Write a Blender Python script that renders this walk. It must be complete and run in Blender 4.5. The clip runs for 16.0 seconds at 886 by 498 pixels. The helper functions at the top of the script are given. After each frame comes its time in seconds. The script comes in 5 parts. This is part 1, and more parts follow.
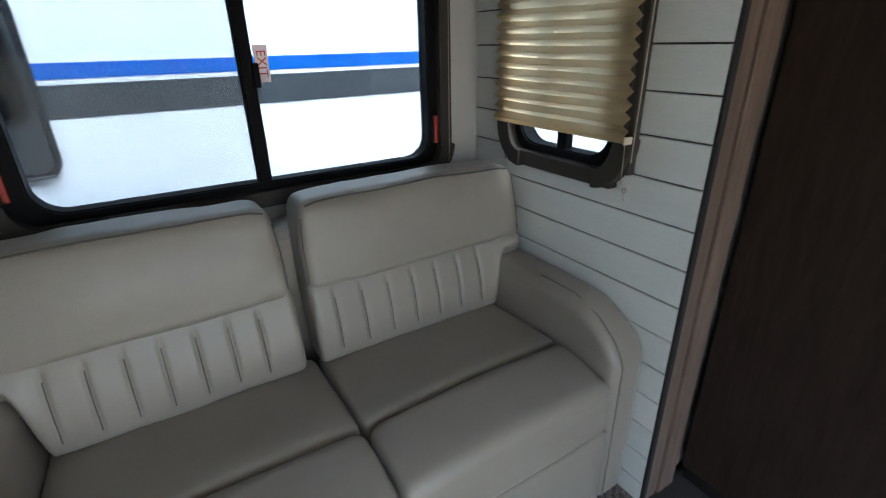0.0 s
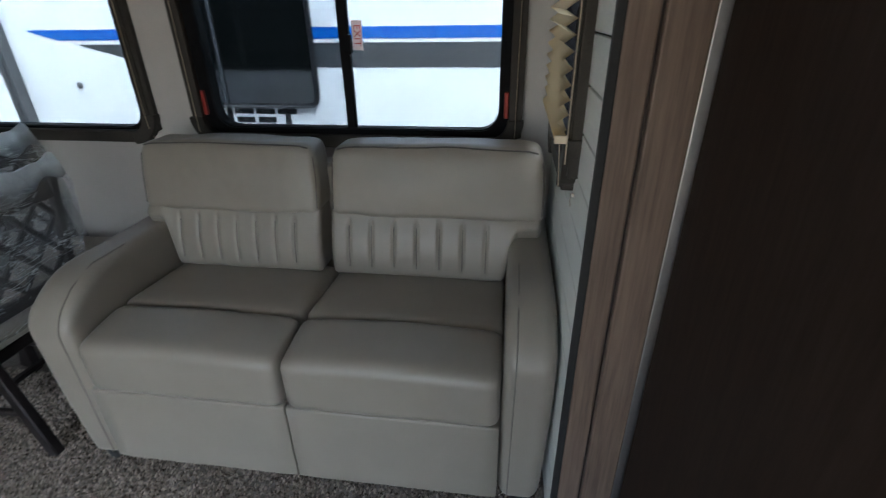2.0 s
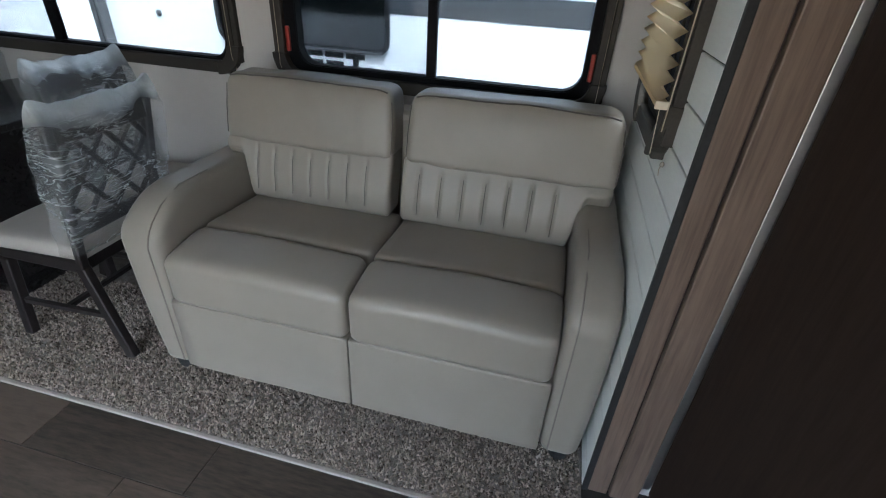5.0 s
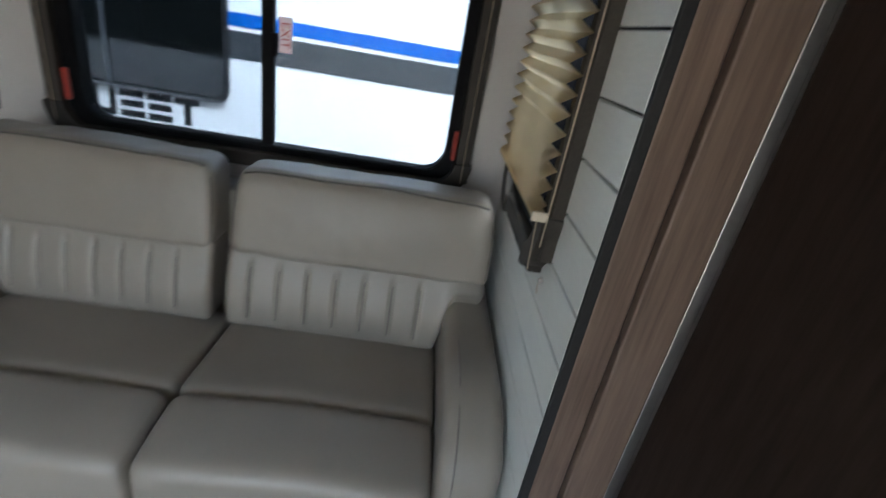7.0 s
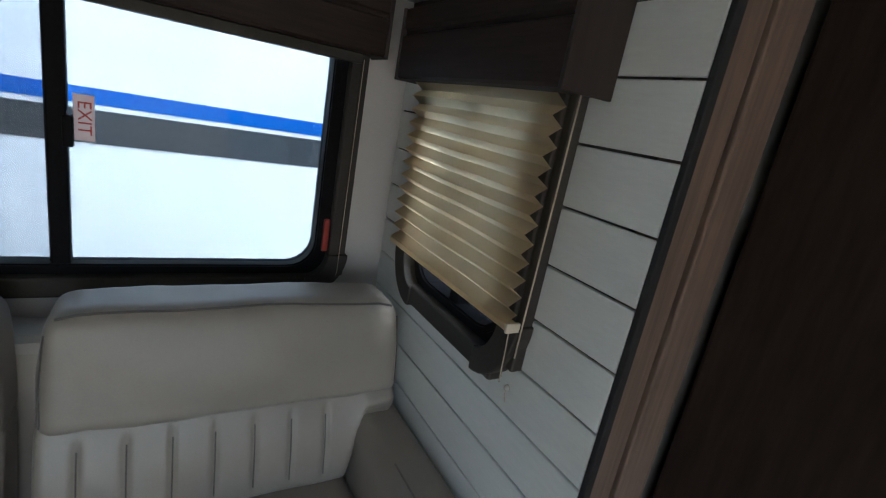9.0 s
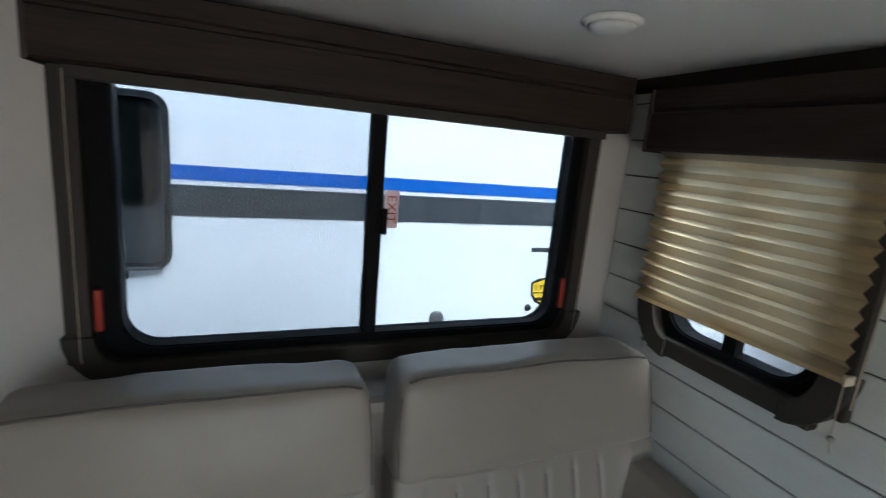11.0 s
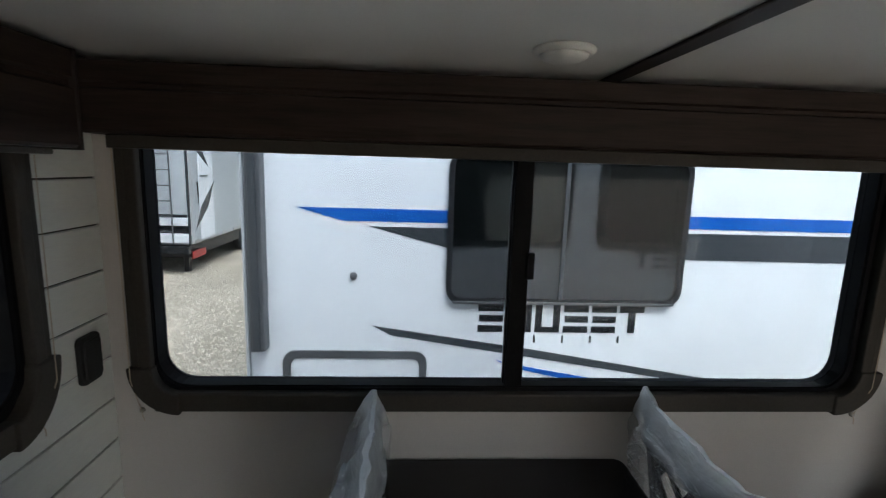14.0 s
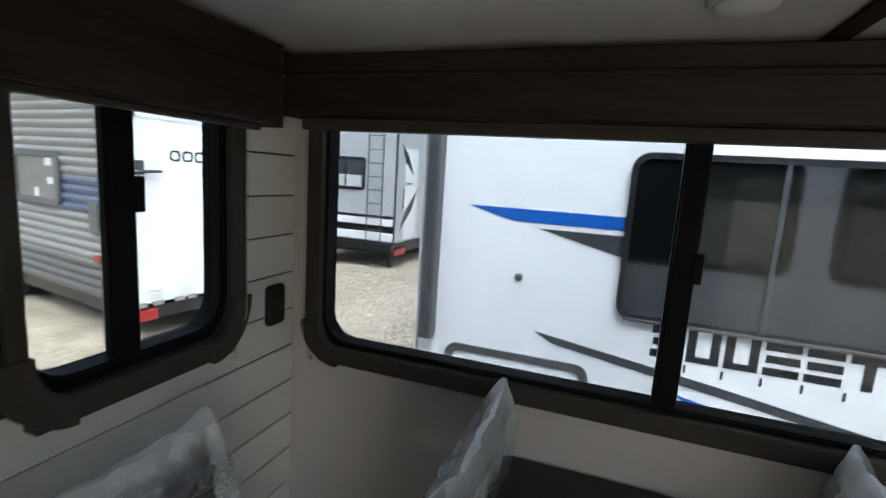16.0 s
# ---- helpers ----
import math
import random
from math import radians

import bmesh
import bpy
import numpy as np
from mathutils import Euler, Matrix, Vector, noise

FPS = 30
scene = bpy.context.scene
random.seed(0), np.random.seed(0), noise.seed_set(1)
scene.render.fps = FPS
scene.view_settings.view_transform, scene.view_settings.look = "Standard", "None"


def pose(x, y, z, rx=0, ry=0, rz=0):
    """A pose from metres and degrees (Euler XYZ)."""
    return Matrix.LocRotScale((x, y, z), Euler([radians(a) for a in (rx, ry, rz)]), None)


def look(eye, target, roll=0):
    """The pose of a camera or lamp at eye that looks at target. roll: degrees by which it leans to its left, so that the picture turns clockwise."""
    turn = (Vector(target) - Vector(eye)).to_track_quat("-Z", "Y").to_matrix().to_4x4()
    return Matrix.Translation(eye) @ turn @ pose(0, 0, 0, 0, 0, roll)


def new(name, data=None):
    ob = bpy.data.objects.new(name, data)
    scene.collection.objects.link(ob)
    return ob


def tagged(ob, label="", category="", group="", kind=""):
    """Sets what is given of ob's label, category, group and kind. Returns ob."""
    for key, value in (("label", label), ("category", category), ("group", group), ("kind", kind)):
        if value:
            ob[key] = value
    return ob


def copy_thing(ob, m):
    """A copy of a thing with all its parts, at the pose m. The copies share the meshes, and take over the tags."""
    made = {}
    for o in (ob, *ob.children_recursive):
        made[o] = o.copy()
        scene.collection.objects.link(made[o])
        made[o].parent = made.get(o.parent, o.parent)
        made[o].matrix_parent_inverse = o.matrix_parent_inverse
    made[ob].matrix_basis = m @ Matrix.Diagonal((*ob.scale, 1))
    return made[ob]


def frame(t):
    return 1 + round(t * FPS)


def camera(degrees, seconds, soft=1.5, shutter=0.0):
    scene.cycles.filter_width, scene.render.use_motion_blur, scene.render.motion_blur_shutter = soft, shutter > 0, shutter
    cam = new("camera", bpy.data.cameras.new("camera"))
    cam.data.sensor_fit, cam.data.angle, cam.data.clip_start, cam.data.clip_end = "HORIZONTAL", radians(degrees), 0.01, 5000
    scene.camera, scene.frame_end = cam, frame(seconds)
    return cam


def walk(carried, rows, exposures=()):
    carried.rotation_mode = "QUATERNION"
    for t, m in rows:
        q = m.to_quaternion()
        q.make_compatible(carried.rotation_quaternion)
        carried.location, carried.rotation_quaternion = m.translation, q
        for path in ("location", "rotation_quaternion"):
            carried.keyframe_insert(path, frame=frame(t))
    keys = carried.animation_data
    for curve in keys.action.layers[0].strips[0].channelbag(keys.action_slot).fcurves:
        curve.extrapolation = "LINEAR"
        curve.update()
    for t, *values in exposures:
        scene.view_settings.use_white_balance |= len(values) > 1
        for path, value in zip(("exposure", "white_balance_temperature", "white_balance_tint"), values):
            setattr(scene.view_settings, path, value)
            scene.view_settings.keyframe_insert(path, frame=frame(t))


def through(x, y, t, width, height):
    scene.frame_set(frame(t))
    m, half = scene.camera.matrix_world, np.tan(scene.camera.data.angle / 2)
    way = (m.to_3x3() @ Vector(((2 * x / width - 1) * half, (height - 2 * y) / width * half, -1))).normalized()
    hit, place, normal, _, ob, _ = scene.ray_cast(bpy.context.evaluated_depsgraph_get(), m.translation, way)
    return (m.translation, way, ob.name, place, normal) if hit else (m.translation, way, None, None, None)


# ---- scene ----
cam = camera(86.1, 16.0, soft=1.1, shutter=0.35)
PATH = [
    (0, (-0.079, -0.064, 1.428), (0.883, 1.495, 0.627), -1.2),
    (0.5, (0.297, -0.11, 1.482), (0.781, 1.611, 0.586), -1.8),
    (1, (0.539, -0.265, 1.478), (0.672, 1.522, 0.59), -1.8),
    (1.5, (0.77, -0.355, 1.458), (0.726, 1.438, 0.573), -1.2),
    (2, (0.872, -0.42, 1.462), (0.618, 1.347, 0.561), -0.9),
    (2.5, (0.825, -0.48, 1.453), (0.432, 1.245, 0.52), 0.3),
    (3, (0.82, -0.503, 1.449), (0.368, 1.182, 0.47), 0.3),
    (3.5, (0.815, -0.497, 1.439), (0.368, 1.172, 0.432), 0.3),
    (6, (0.741, -0.439, 1.445), (0.414, 1.238, 0.406), 5.4),
    (6.5, (0.785, -0.271, 1.455), (0.515, 1.442, 0.458), 6.9),
    (7, (0.756, -0.119, 1.478), (0.893, 1.693, 0.644), 10.1),
    (7.5, (0.621, 0.029, 1.504), (1.354, 1.783, 0.885), 12.5),
    (8, (0.519, 0.098, 1.502), (1.597, 1.691, 0.951), 12.7),
    (10.5, (0.138, 0.181, 1.57), (0.965, 1.945, 1.117), 5.9),
    (11, (-0.093, 0.257, 1.55), (0.667, 2.061, 1.143), 5.2),
    (11.5, (-0.298, 0.266, 1.574), (0.298, 2.14, 1.212), 4.0),
    (12, (-0.624, 0.211, 1.59), (-0.105, 2.113, 1.254), 3.4),
    (12.5, (-1.015, 0.227, 1.584), (-0.647, 2.162, 1.237), 2.9),
    (13, (-1.419, 0.294, 1.603), (-1.188, 2.253, 1.273), 2.1),
    (13.5, (-1.734, 0.308, 1.591), (-1.579, 2.273, 1.252), 1.7),
    (14, (-1.933, 0.298, 1.595), (-1.813, 2.266, 1.259), 1.8),
    (14.5, (-1.973, 0.292, 1.595), (-1.87, 2.263, 1.271), 2.6),
    (15, (-1.989, 0.335, 1.581), (-1.992, 2.309, 1.259), 3.9),
    (15.5, (-1.945, 0.382, 1.556), (-2.257, 2.336, 1.266), 3.9),
    (16, (-1.821, 0.327, 1.519), (-2.477, 2.192, 1.213), 3.7),
]
EXPOSURES = [(0, 3.4, 5350, 3), (1.5, 3.0, 5450, 3), (3, 3.1, 5450, 3), (6, 3.5, 5400, 4), (7, 3.35, 5400, 4), (7.5, 3.35, 5500, 4), (8, 3.05, 5250, 4), (10.5, 3.0, 5350, 3), (12.5, 2.95, 5600, 4), (14.5, 2.9, 5950, 6), (16, 3.1, 6000, 7)]
walk(cam, [(t, look(eye, target, roll)) for t, eye, target, roll in PATH], EXPOSURES)

# ---- daylight: an overcast noon ----
world = bpy.data.worlds.new("overcast_sky")
scene.world = world
world.use_nodes = True
sky = world.node_tree.nodes.new("ShaderNodeTexSky")
sky.sky_type, sky.sun_disc = "NISHITA", False
sky.sun_elevation, sky.sun_rotation = radians(58), radians(150)
sky.air_density, sky.dust_density, sky.ozone_density = 1.0, 6.0, 1.0
grey = world.node_tree.nodes.new("ShaderNodeHueSaturation")
grey.inputs["Saturation"].default_value = 0.5
background = world.node_tree.nodes["Background"]
background.inputs["Strength"].default_value = 0.15
world.node_tree.links.new(sky.outputs["Color"], grey.inputs["Color"])
world.node_tree.links.new(grey.outputs["Color"], background.inputs["Color"])
sun = new("sun", bpy.data.lights.new("sun", "SUN"))
sun.data.energy, sun.data.angle, sun.data.color = 0.7, radians(25), (1.0, 0.97, 0.93)
sun.matrix_world = look((4, -7, 13), (0, 0, 0))


# ---- materials ----
def surface(name, dark, light, rough=0.6, grain=60.0, stretch=(1, 1, 1), coarse=3.0, bump=0.15, metal=0.0, spec=0.4, piece=0.0, lo=0.3, hi=0.7, island=0.0):
    """Colour between two tones by fine and coarse noise, with relief and uneven gloss; piece: tone shift from object to object."""
    m = bpy.data.materials.new(name)
    m.use_nodes = True
    n, k = m.node_tree.nodes, m.node_tree.links
    b = n["Principled BSDF"]
    b.inputs["Metallic"].default_value = metal
    b.inputs["Specular IOR Level"].default_value = spec
    co, mp = n.new("ShaderNodeTexCoord"), n.new("ShaderNodeMapping")
    mp.inputs["Scale"].default_value = stretch
    k.new(co.outputs["Object"], mp.inputs["Vector"])
    vec = mp.outputs["Vector"]
    info = n.new("ShaderNodeObjectInfo")
    if piece:
        shift = n.new("ShaderNodeVectorMath")
        shift.operation = "MULTIPLY_ADD"
        k.new(info.outputs["Random"], shift.inputs[0])
        shift.inputs[1].default_value = (37, 53, 71)
        k.new(vec, shift.inputs[2])
        vec = shift.outputs["Vector"]
    fine, wide = n.new("ShaderNodeTexNoise"), n.new("ShaderNodeTexNoise")
    for t, s, d in ((fine, grain, 6), (wide, coarse, 3)):
        t.inputs["Scale"].default_value, t.inputs["Detail"].default_value = s, d
        t.inputs["Roughness"].default_value = 0.62
        k.new(vec, t.inputs["Vector"])
    mix = n.new("ShaderNodeMath")
    mix.operation = "MULTIPLY_ADD"
    k.new(fine.outputs["Fac"], mix.inputs[0])
    mix.inputs[1].default_value = 0.6
    half = n.new("ShaderNodeMath")
    half.operation = "MULTIPLY"
    k.new(wide.outputs["Fac"], half.inputs[0])
    half.inputs[1].default_value = 0.4
    k.new(half.outputs[0], mix.inputs[2])
    fac = mix.outputs[0]
    if piece:
        add = n.new("ShaderNodeMath")
        add.operation = "MULTIPLY_ADD"
        k.new(info.outputs["Random"], add.inputs[0])
        add.inputs[1].default_value = piece
        k.new(fac, add.inputs[2])
        sub = n.new("ShaderNodeMath")
        sub.operation = "SUBTRACT"
        k.new(add.outputs[0], sub.inputs[0])
        sub.inputs[1].default_value = piece / 2
        fac = sub.outputs[0]
    if island:
        geo, both = n.new("ShaderNodeNewGeometry"), n.new("ShaderNodeMix")
        both.inputs["Factor"].default_value = island
        k.new(fac, both.inputs["A"])
        k.new(geo.outputs["Random Per Island"], both.inputs["B"])
        fac = both.outputs["Result"]
    ramp = n.new("ShaderNodeValToRGB")
    ramp.color_ramp.elements[0].position, ramp.color_ramp.elements[1].position = lo, hi
    ramp.color_ramp.elements[0].color, ramp.color_ramp.elements[1].color = (*dark, 1), (*light, 1)
    k.new(fac, ramp.inputs["Fac"])
    k.new(ramp.outputs["Color"], b.inputs["Base Color"])
    gloss = n.new("ShaderNodeMapRange")
    gloss.inputs["To Min"].default_value, gloss.inputs["To Max"].default_value = max(0.02, rough - 0.08), min(1, rough + 0.08)
    k.new(fac, gloss.inputs["Value"])
    k.new(gloss.outputs["Result"], b.inputs["Roughness"])
    if bump:
        bp = n.new("ShaderNodeBump")
        bp.inputs["Strength"].default_value, bp.inputs["Distance"].default_value = bump, 0.004
        k.new(fine.outputs["Fac"], bp.inputs["Height"])
        k.new(bp.outputs["Normal"], b.inputs["Normal"])
    return m


UPHOLSTERY = surface("greige_leatherette", (0.224, 0.198, 0.165), (0.27, 0.239, 0.20), 0.40, 420, coarse=5, bump=0.12, spec=0.45)
# head cushion piping with seam shade put into its colour
SHADED_PIPING = surface("shaded_leatherette_piping", (0.08, 0.07, 0.06), (0.11, 0.098, 0.085), 0.5, 300, bump=0.1)
ARM_PIPING = surface("leatherette_arm_piping", (0.17, 0.15, 0.128), (0.21, 0.186, 0.16), 0.5, 300, bump=0.1)
# stitch thread, coloured dark to include the shade inside the seam
SHADOW_SEAM = surface("shaded_seam", (0.075, 0.066, 0.057), (0.11, 0.098, 0.085), 0.8, 200)
WALLBOARD = surface("greige_wall_vinyl", (0.47, 0.445, 0.42), (0.53, 0.505, 0.48), 0.65, 250, coarse=4, bump=0.06)
SHIPLAP = surface("pale_shiplap_paint", (0.62, 0.63, 0.595), (0.70, 0.71, 0.67), 0.6, 30, (1, 1, 6), coarse=4, bump=0.08, piece=0.1)
JOINT = surface("shiplap_joint", (0.05, 0.05, 0.045), (0.08, 0.078, 0.07), 0.8, 90)
CEILING_VINYL = surface("white_ceiling_vinyl", (0.68, 0.675, 0.655), (0.74, 0.735, 0.715), 0.7, 200, coarse=3, bump=0.05)
BROWN_WOOD = surface("brown_woodgrain_wrap", (0.013, 0.009, 0.0074), (0.046, 0.031, 0.0245), 0.55, 9, (1, 14, 14), coarse=2.5, bump=0.1, spec=0.15)
FASCIA_WOOD = surface("brown_oak_fascia", (0.090, 0.062, 0.047), (0.222, 0.160, 0.122), 0.5, 7, (14, 14, 0.8), coarse=2.0, bump=0.1)
FASCIA_DARK = surface("dark_fascia_groove", (0.018, 0.012, 0.010), (0.036, 0.025, 0.020), 0.6, 7, (14, 14, 0.8), bump=0.1)
TRIM_PLASTIC = surface("taupe_window_trim", (0.036, 0.032, 0.027), (0.056, 0.050, 0.042), 0.55, 160, bump=0.1, spec=0.15)
BLACK_FRAME = surface("black_aluminium", (0.005, 0.005, 0.006), (0.010, 0.010, 0.011), 0.55, 120, bump=0.05, spec=0.05)
BLACK_RUBBER = surface("black_rubber", (0.012, 0.012, 0.012), (0.025, 0.025, 0.025), 0.7, 150)
RED_PLASTIC = surface("red_plastic", (0.26, 0.022, 0.012), (0.33, 0.03, 0.018), 0.4, 90)
DARK_PANEL = surface("espresso_panel", (0.019, 0.0132, 0.0108), (0.042, 0.0285, 0.0225), 0.6, 10, (7, 7, 0.9), coarse=4, bump=0.08, spec=0.08)
WHITE_EDGE = surface("white_paper", (0.60, 0.57, 0.54), (0.68, 0.65, 0.62), 0.5, 80)
# pale metal that stands in for a reflection on the dark panel's edge
EDGE_GLINT = surface("edge_glint_metal", (0.40, 0.39, 0.38), (0.48, 0.47, 0.46), 0.42, 80, bump=0.03, metal=1.0)
TILE = surface("grey_brown_plank_tile", (0.021, 0.018, 0.015), (0.098, 0.076, 0.059), 0.42, 14, (1.0, 6, 1), coarse=3, bump=0.12, piece=0.35)
GROUT = surface("dark_grout", (0.03, 0.028, 0.026), (0.05, 0.046, 0.042), 0.85, 200)
CARPET = surface("grey_brown_carpet", (0.10, 0.09, 0.083), (0.34, 0.31, 0.285), 0.95, 210, coarse=30, bump=0.9, spec=0.05)
TUFT = surface("carpet_tuft", (0.075, 0.062, 0.051), (0.40, 0.345, 0.298), 0.95, 60, coarse=25, bump=0.3, spec=0.05, lo=0.15, hi=0.85, island=0.8)
HEM = surface("carpet_hem", (0.27, 0.25, 0.225), (0.36, 0.33, 0.30), 0.9, 180, bump=0.3)
TABLE_BLACK = surface("black_tabletop_laminate", (0.010, 0.009, 0.009), (0.018, 0.016, 0.016), 0.16, 60, bump=0.03)
CHAIR_WOOD = surface("black_stained_wood", (0.010, 0.008, 0.008), (0.022, 0.018, 0.017), 0.4, 12, (12, 12, 1), bump=0.06)
SEAT_VINYL = surface("taupe_seat_vinyl", (0.30, 0.275, 0.245), (0.36, 0.33, 0.295), 0.5, 350, bump=0.1)
LENS = surface("frosted_white_lens", (0.62, 0.62, 0.60), (0.70, 0.70, 0.68), 0.35, 60, bump=0.02)
CREAM = surface("cream_plastic", (0.55, 0.48, 0.36), (0.62, 0.54, 0.42), 0.5, 80)
CORD = surface("cream_cord", (0.42, 0.35, 0.26), (0.50, 0.42, 0.32), 0.8, 200)
CLEAR_KNOB = surface("clear_knob", (0.36, 0.33, 0.29), (0.45, 0.42, 0.37), 0.15, 80)


def translucent_label():
    m = surface("pale_pink_film_label", (0.70, 0.60, 0.56), (0.76, 0.66, 0.62), 0.6, 60)
    n, k = m.node_tree.nodes, m.node_tree.links
    lit, mix = n.new("ShaderNodeBsdfTranslucent"), n.new("ShaderNodeMixShader")
    lit.inputs["Color"].default_value = (0.90, 0.76, 0.72, 1)
    mix.inputs["Fac"].default_value = 0.6
    k.new(n["Principled BSDF"].outputs[0], mix.inputs[1])
    k.new(lit.outputs[0], mix.inputs[2])
    k.new(mix.outputs[0], n["Material Output"].inputs["Surface"])
    return m


LABEL_FILM = translucent_label()
LABEL_RED = surface("red_label_ink", (0.45, 0.06, 0.04), (0.50, 0.08, 0.05), 0.6, 60)
COACH_WHITE = surface("white_gelcoat", (0.76, 0.765, 0.78), (0.81, 0.815, 0.83), 0.22, 2, coarse=0.8, bump=0.02, spec=0.5)
COACH_PALE = surface("weathered_white_gelcoat", (0.38, 0.39, 0.40), (0.45, 0.46, 0.47), 0.3, 3, coarse=0.7, bump=0.02)
COACH_GREY = surface("pale_grey_gelcoat", (0.50, 0.51, 0.52), (0.56, 0.57, 0.58), 0.3, 3, bump=0.02)
STRIPE_BLUE = surface("blue_vinyl", (0.015, 0.095, 0.40), (0.022, 0.115, 0.46), 0.22, 4, bump=0.01)
STRIPE_GREY = surface("charcoal_vinyl", (0.045, 0.048, 0.054), (0.06, 0.064, 0.07), 0.2, 4, bump=0.01)
STRIPE_BLACK = surface("black_vinyl", (0.014, 0.014, 0.016), (0.022, 0.022, 0.024), 0.25, 5, bump=0.01)
STICKER_YELLOW = surface("yellow_vinyl", (0.72, 0.47, 0.02), (0.80, 0.53, 0.03), 0.4, 40)
STICKER_BLUE = surface("pale_blue_vinyl", (0.10, 0.30, 0.50), (0.15, 0.36, 0.56), 0.4, 40)
STICKER_ORANGE = surface("orange_vinyl", (0.60, 0.18, 0.06), (0.66, 0.22, 0.08), 0.4, 40)
STEEL = surface("brushed_steel", (0.42, 0.42, 0.43), (0.55, 0.55, 0.56), 0.35, 90, metal=0.9)
GREY_METAL = surface("grey_aluminium", (0.10, 0.10, 0.105), (0.14, 0.14, 0.145), 0.4, 60, metal=0.4)
CORRUGATED = surface("grey_ribbed_siding", (0.17, 0.166, 0.155), (0.22, 0.216, 0.205), 0.4, 5, (1, 1, 8), bump=0.02)
CORRUGATED_BLUE = surface("navy_siding_stripe", (0.06, 0.075, 0.12), (0.09, 0.105, 0.15), 0.4, 5, bump=0.02)
CORRUGATED_DARK = surface("dark_ribbed_siding", (0.075, 0.072, 0.066), (0.10, 0.097, 0.09), 0.4, 5, (1, 1, 8), bump=0.02)
TAIL_RED = surface("red_tail_lens", (0.27, 0.02, 0.02), (0.34, 0.03, 0.03), 0.2, 30)
GRAVEL = surface("pale_gravel", (0.21, 0.175, 0.13), (0.48, 0.41, 0.32), 0.9, 22, coarse=1.2, bump=1.0, spec=0.1, lo=0.38, hi=0.62)
GRAVEL_STONE = surface("gravel_stone", (0.26, 0.215, 0.16), (0.58, 0.50, 0.40), 0.85, 30, coarse=12, bump=0.3, lo=0.1, hi=0.9, island=0.8)
TYRE = surface("tyre_rubber", (0.015, 0.015, 0.015), (0.03, 0.03, 0.03), 0.8, 60)


def glazing(name, colour, through, rough=0.02):
    """A pane: clear through-view mixed with a mirror-like surface."""
    m = bpy.data.materials.new(name)
    m.use_nodes = True
    n, k = m.node_tree.nodes, m.node_tree.links
    n.remove(n["Principled BSDF"])
    clear, shine, mix, fr = n.new("ShaderNodeBsdfTransparent"), n.new("ShaderNodeBsdfGlossy"), n.new("ShaderNodeMixShader"), n.new("ShaderNodeFresnel")
    clear.inputs["Color"].default_value = (*colour, 1)
    shine.inputs["Roughness"].default_value = rough
    fr.inputs["IOR"].default_value = through
    k.new(fr.outputs["Fac"], mix.inputs["Fac"])
    k.new(clear.outputs[0], mix.inputs[1])
    k.new(shine.outputs[0], mix.inputs[2])
    k.new(mix.outputs[0], n["Material Output"].inputs["Surface"])
    return m


GLASS = glazing("window_glass", (0.475, 0.50, 0.512), 1.2)


GLASS_SCREENED = glazing("screened_window_glass", (0.40, 0.423, 0.438), 1.2)


def dark_glass(name, tone, rough=0.05):
    m = surface(name, tone, tuple(c * 1.25 for c in tone), rough, 2, bump=0)
    m.node_tree.nodes["Principled BSDF"].inputs["Specular IOR Level"].default_value = 0.5
    return m


TINTED = dark_glass("tinted_glass", (0.004, 0.0047, 0.0048), 0.02)
TINTED.node_tree.nodes["Principled BSDF"].inputs["Specular IOR Level"].default_value = 0.95
TINTED.node_tree.nodes["Principled BSDF"].inputs["IOR"].default_value = 1.7


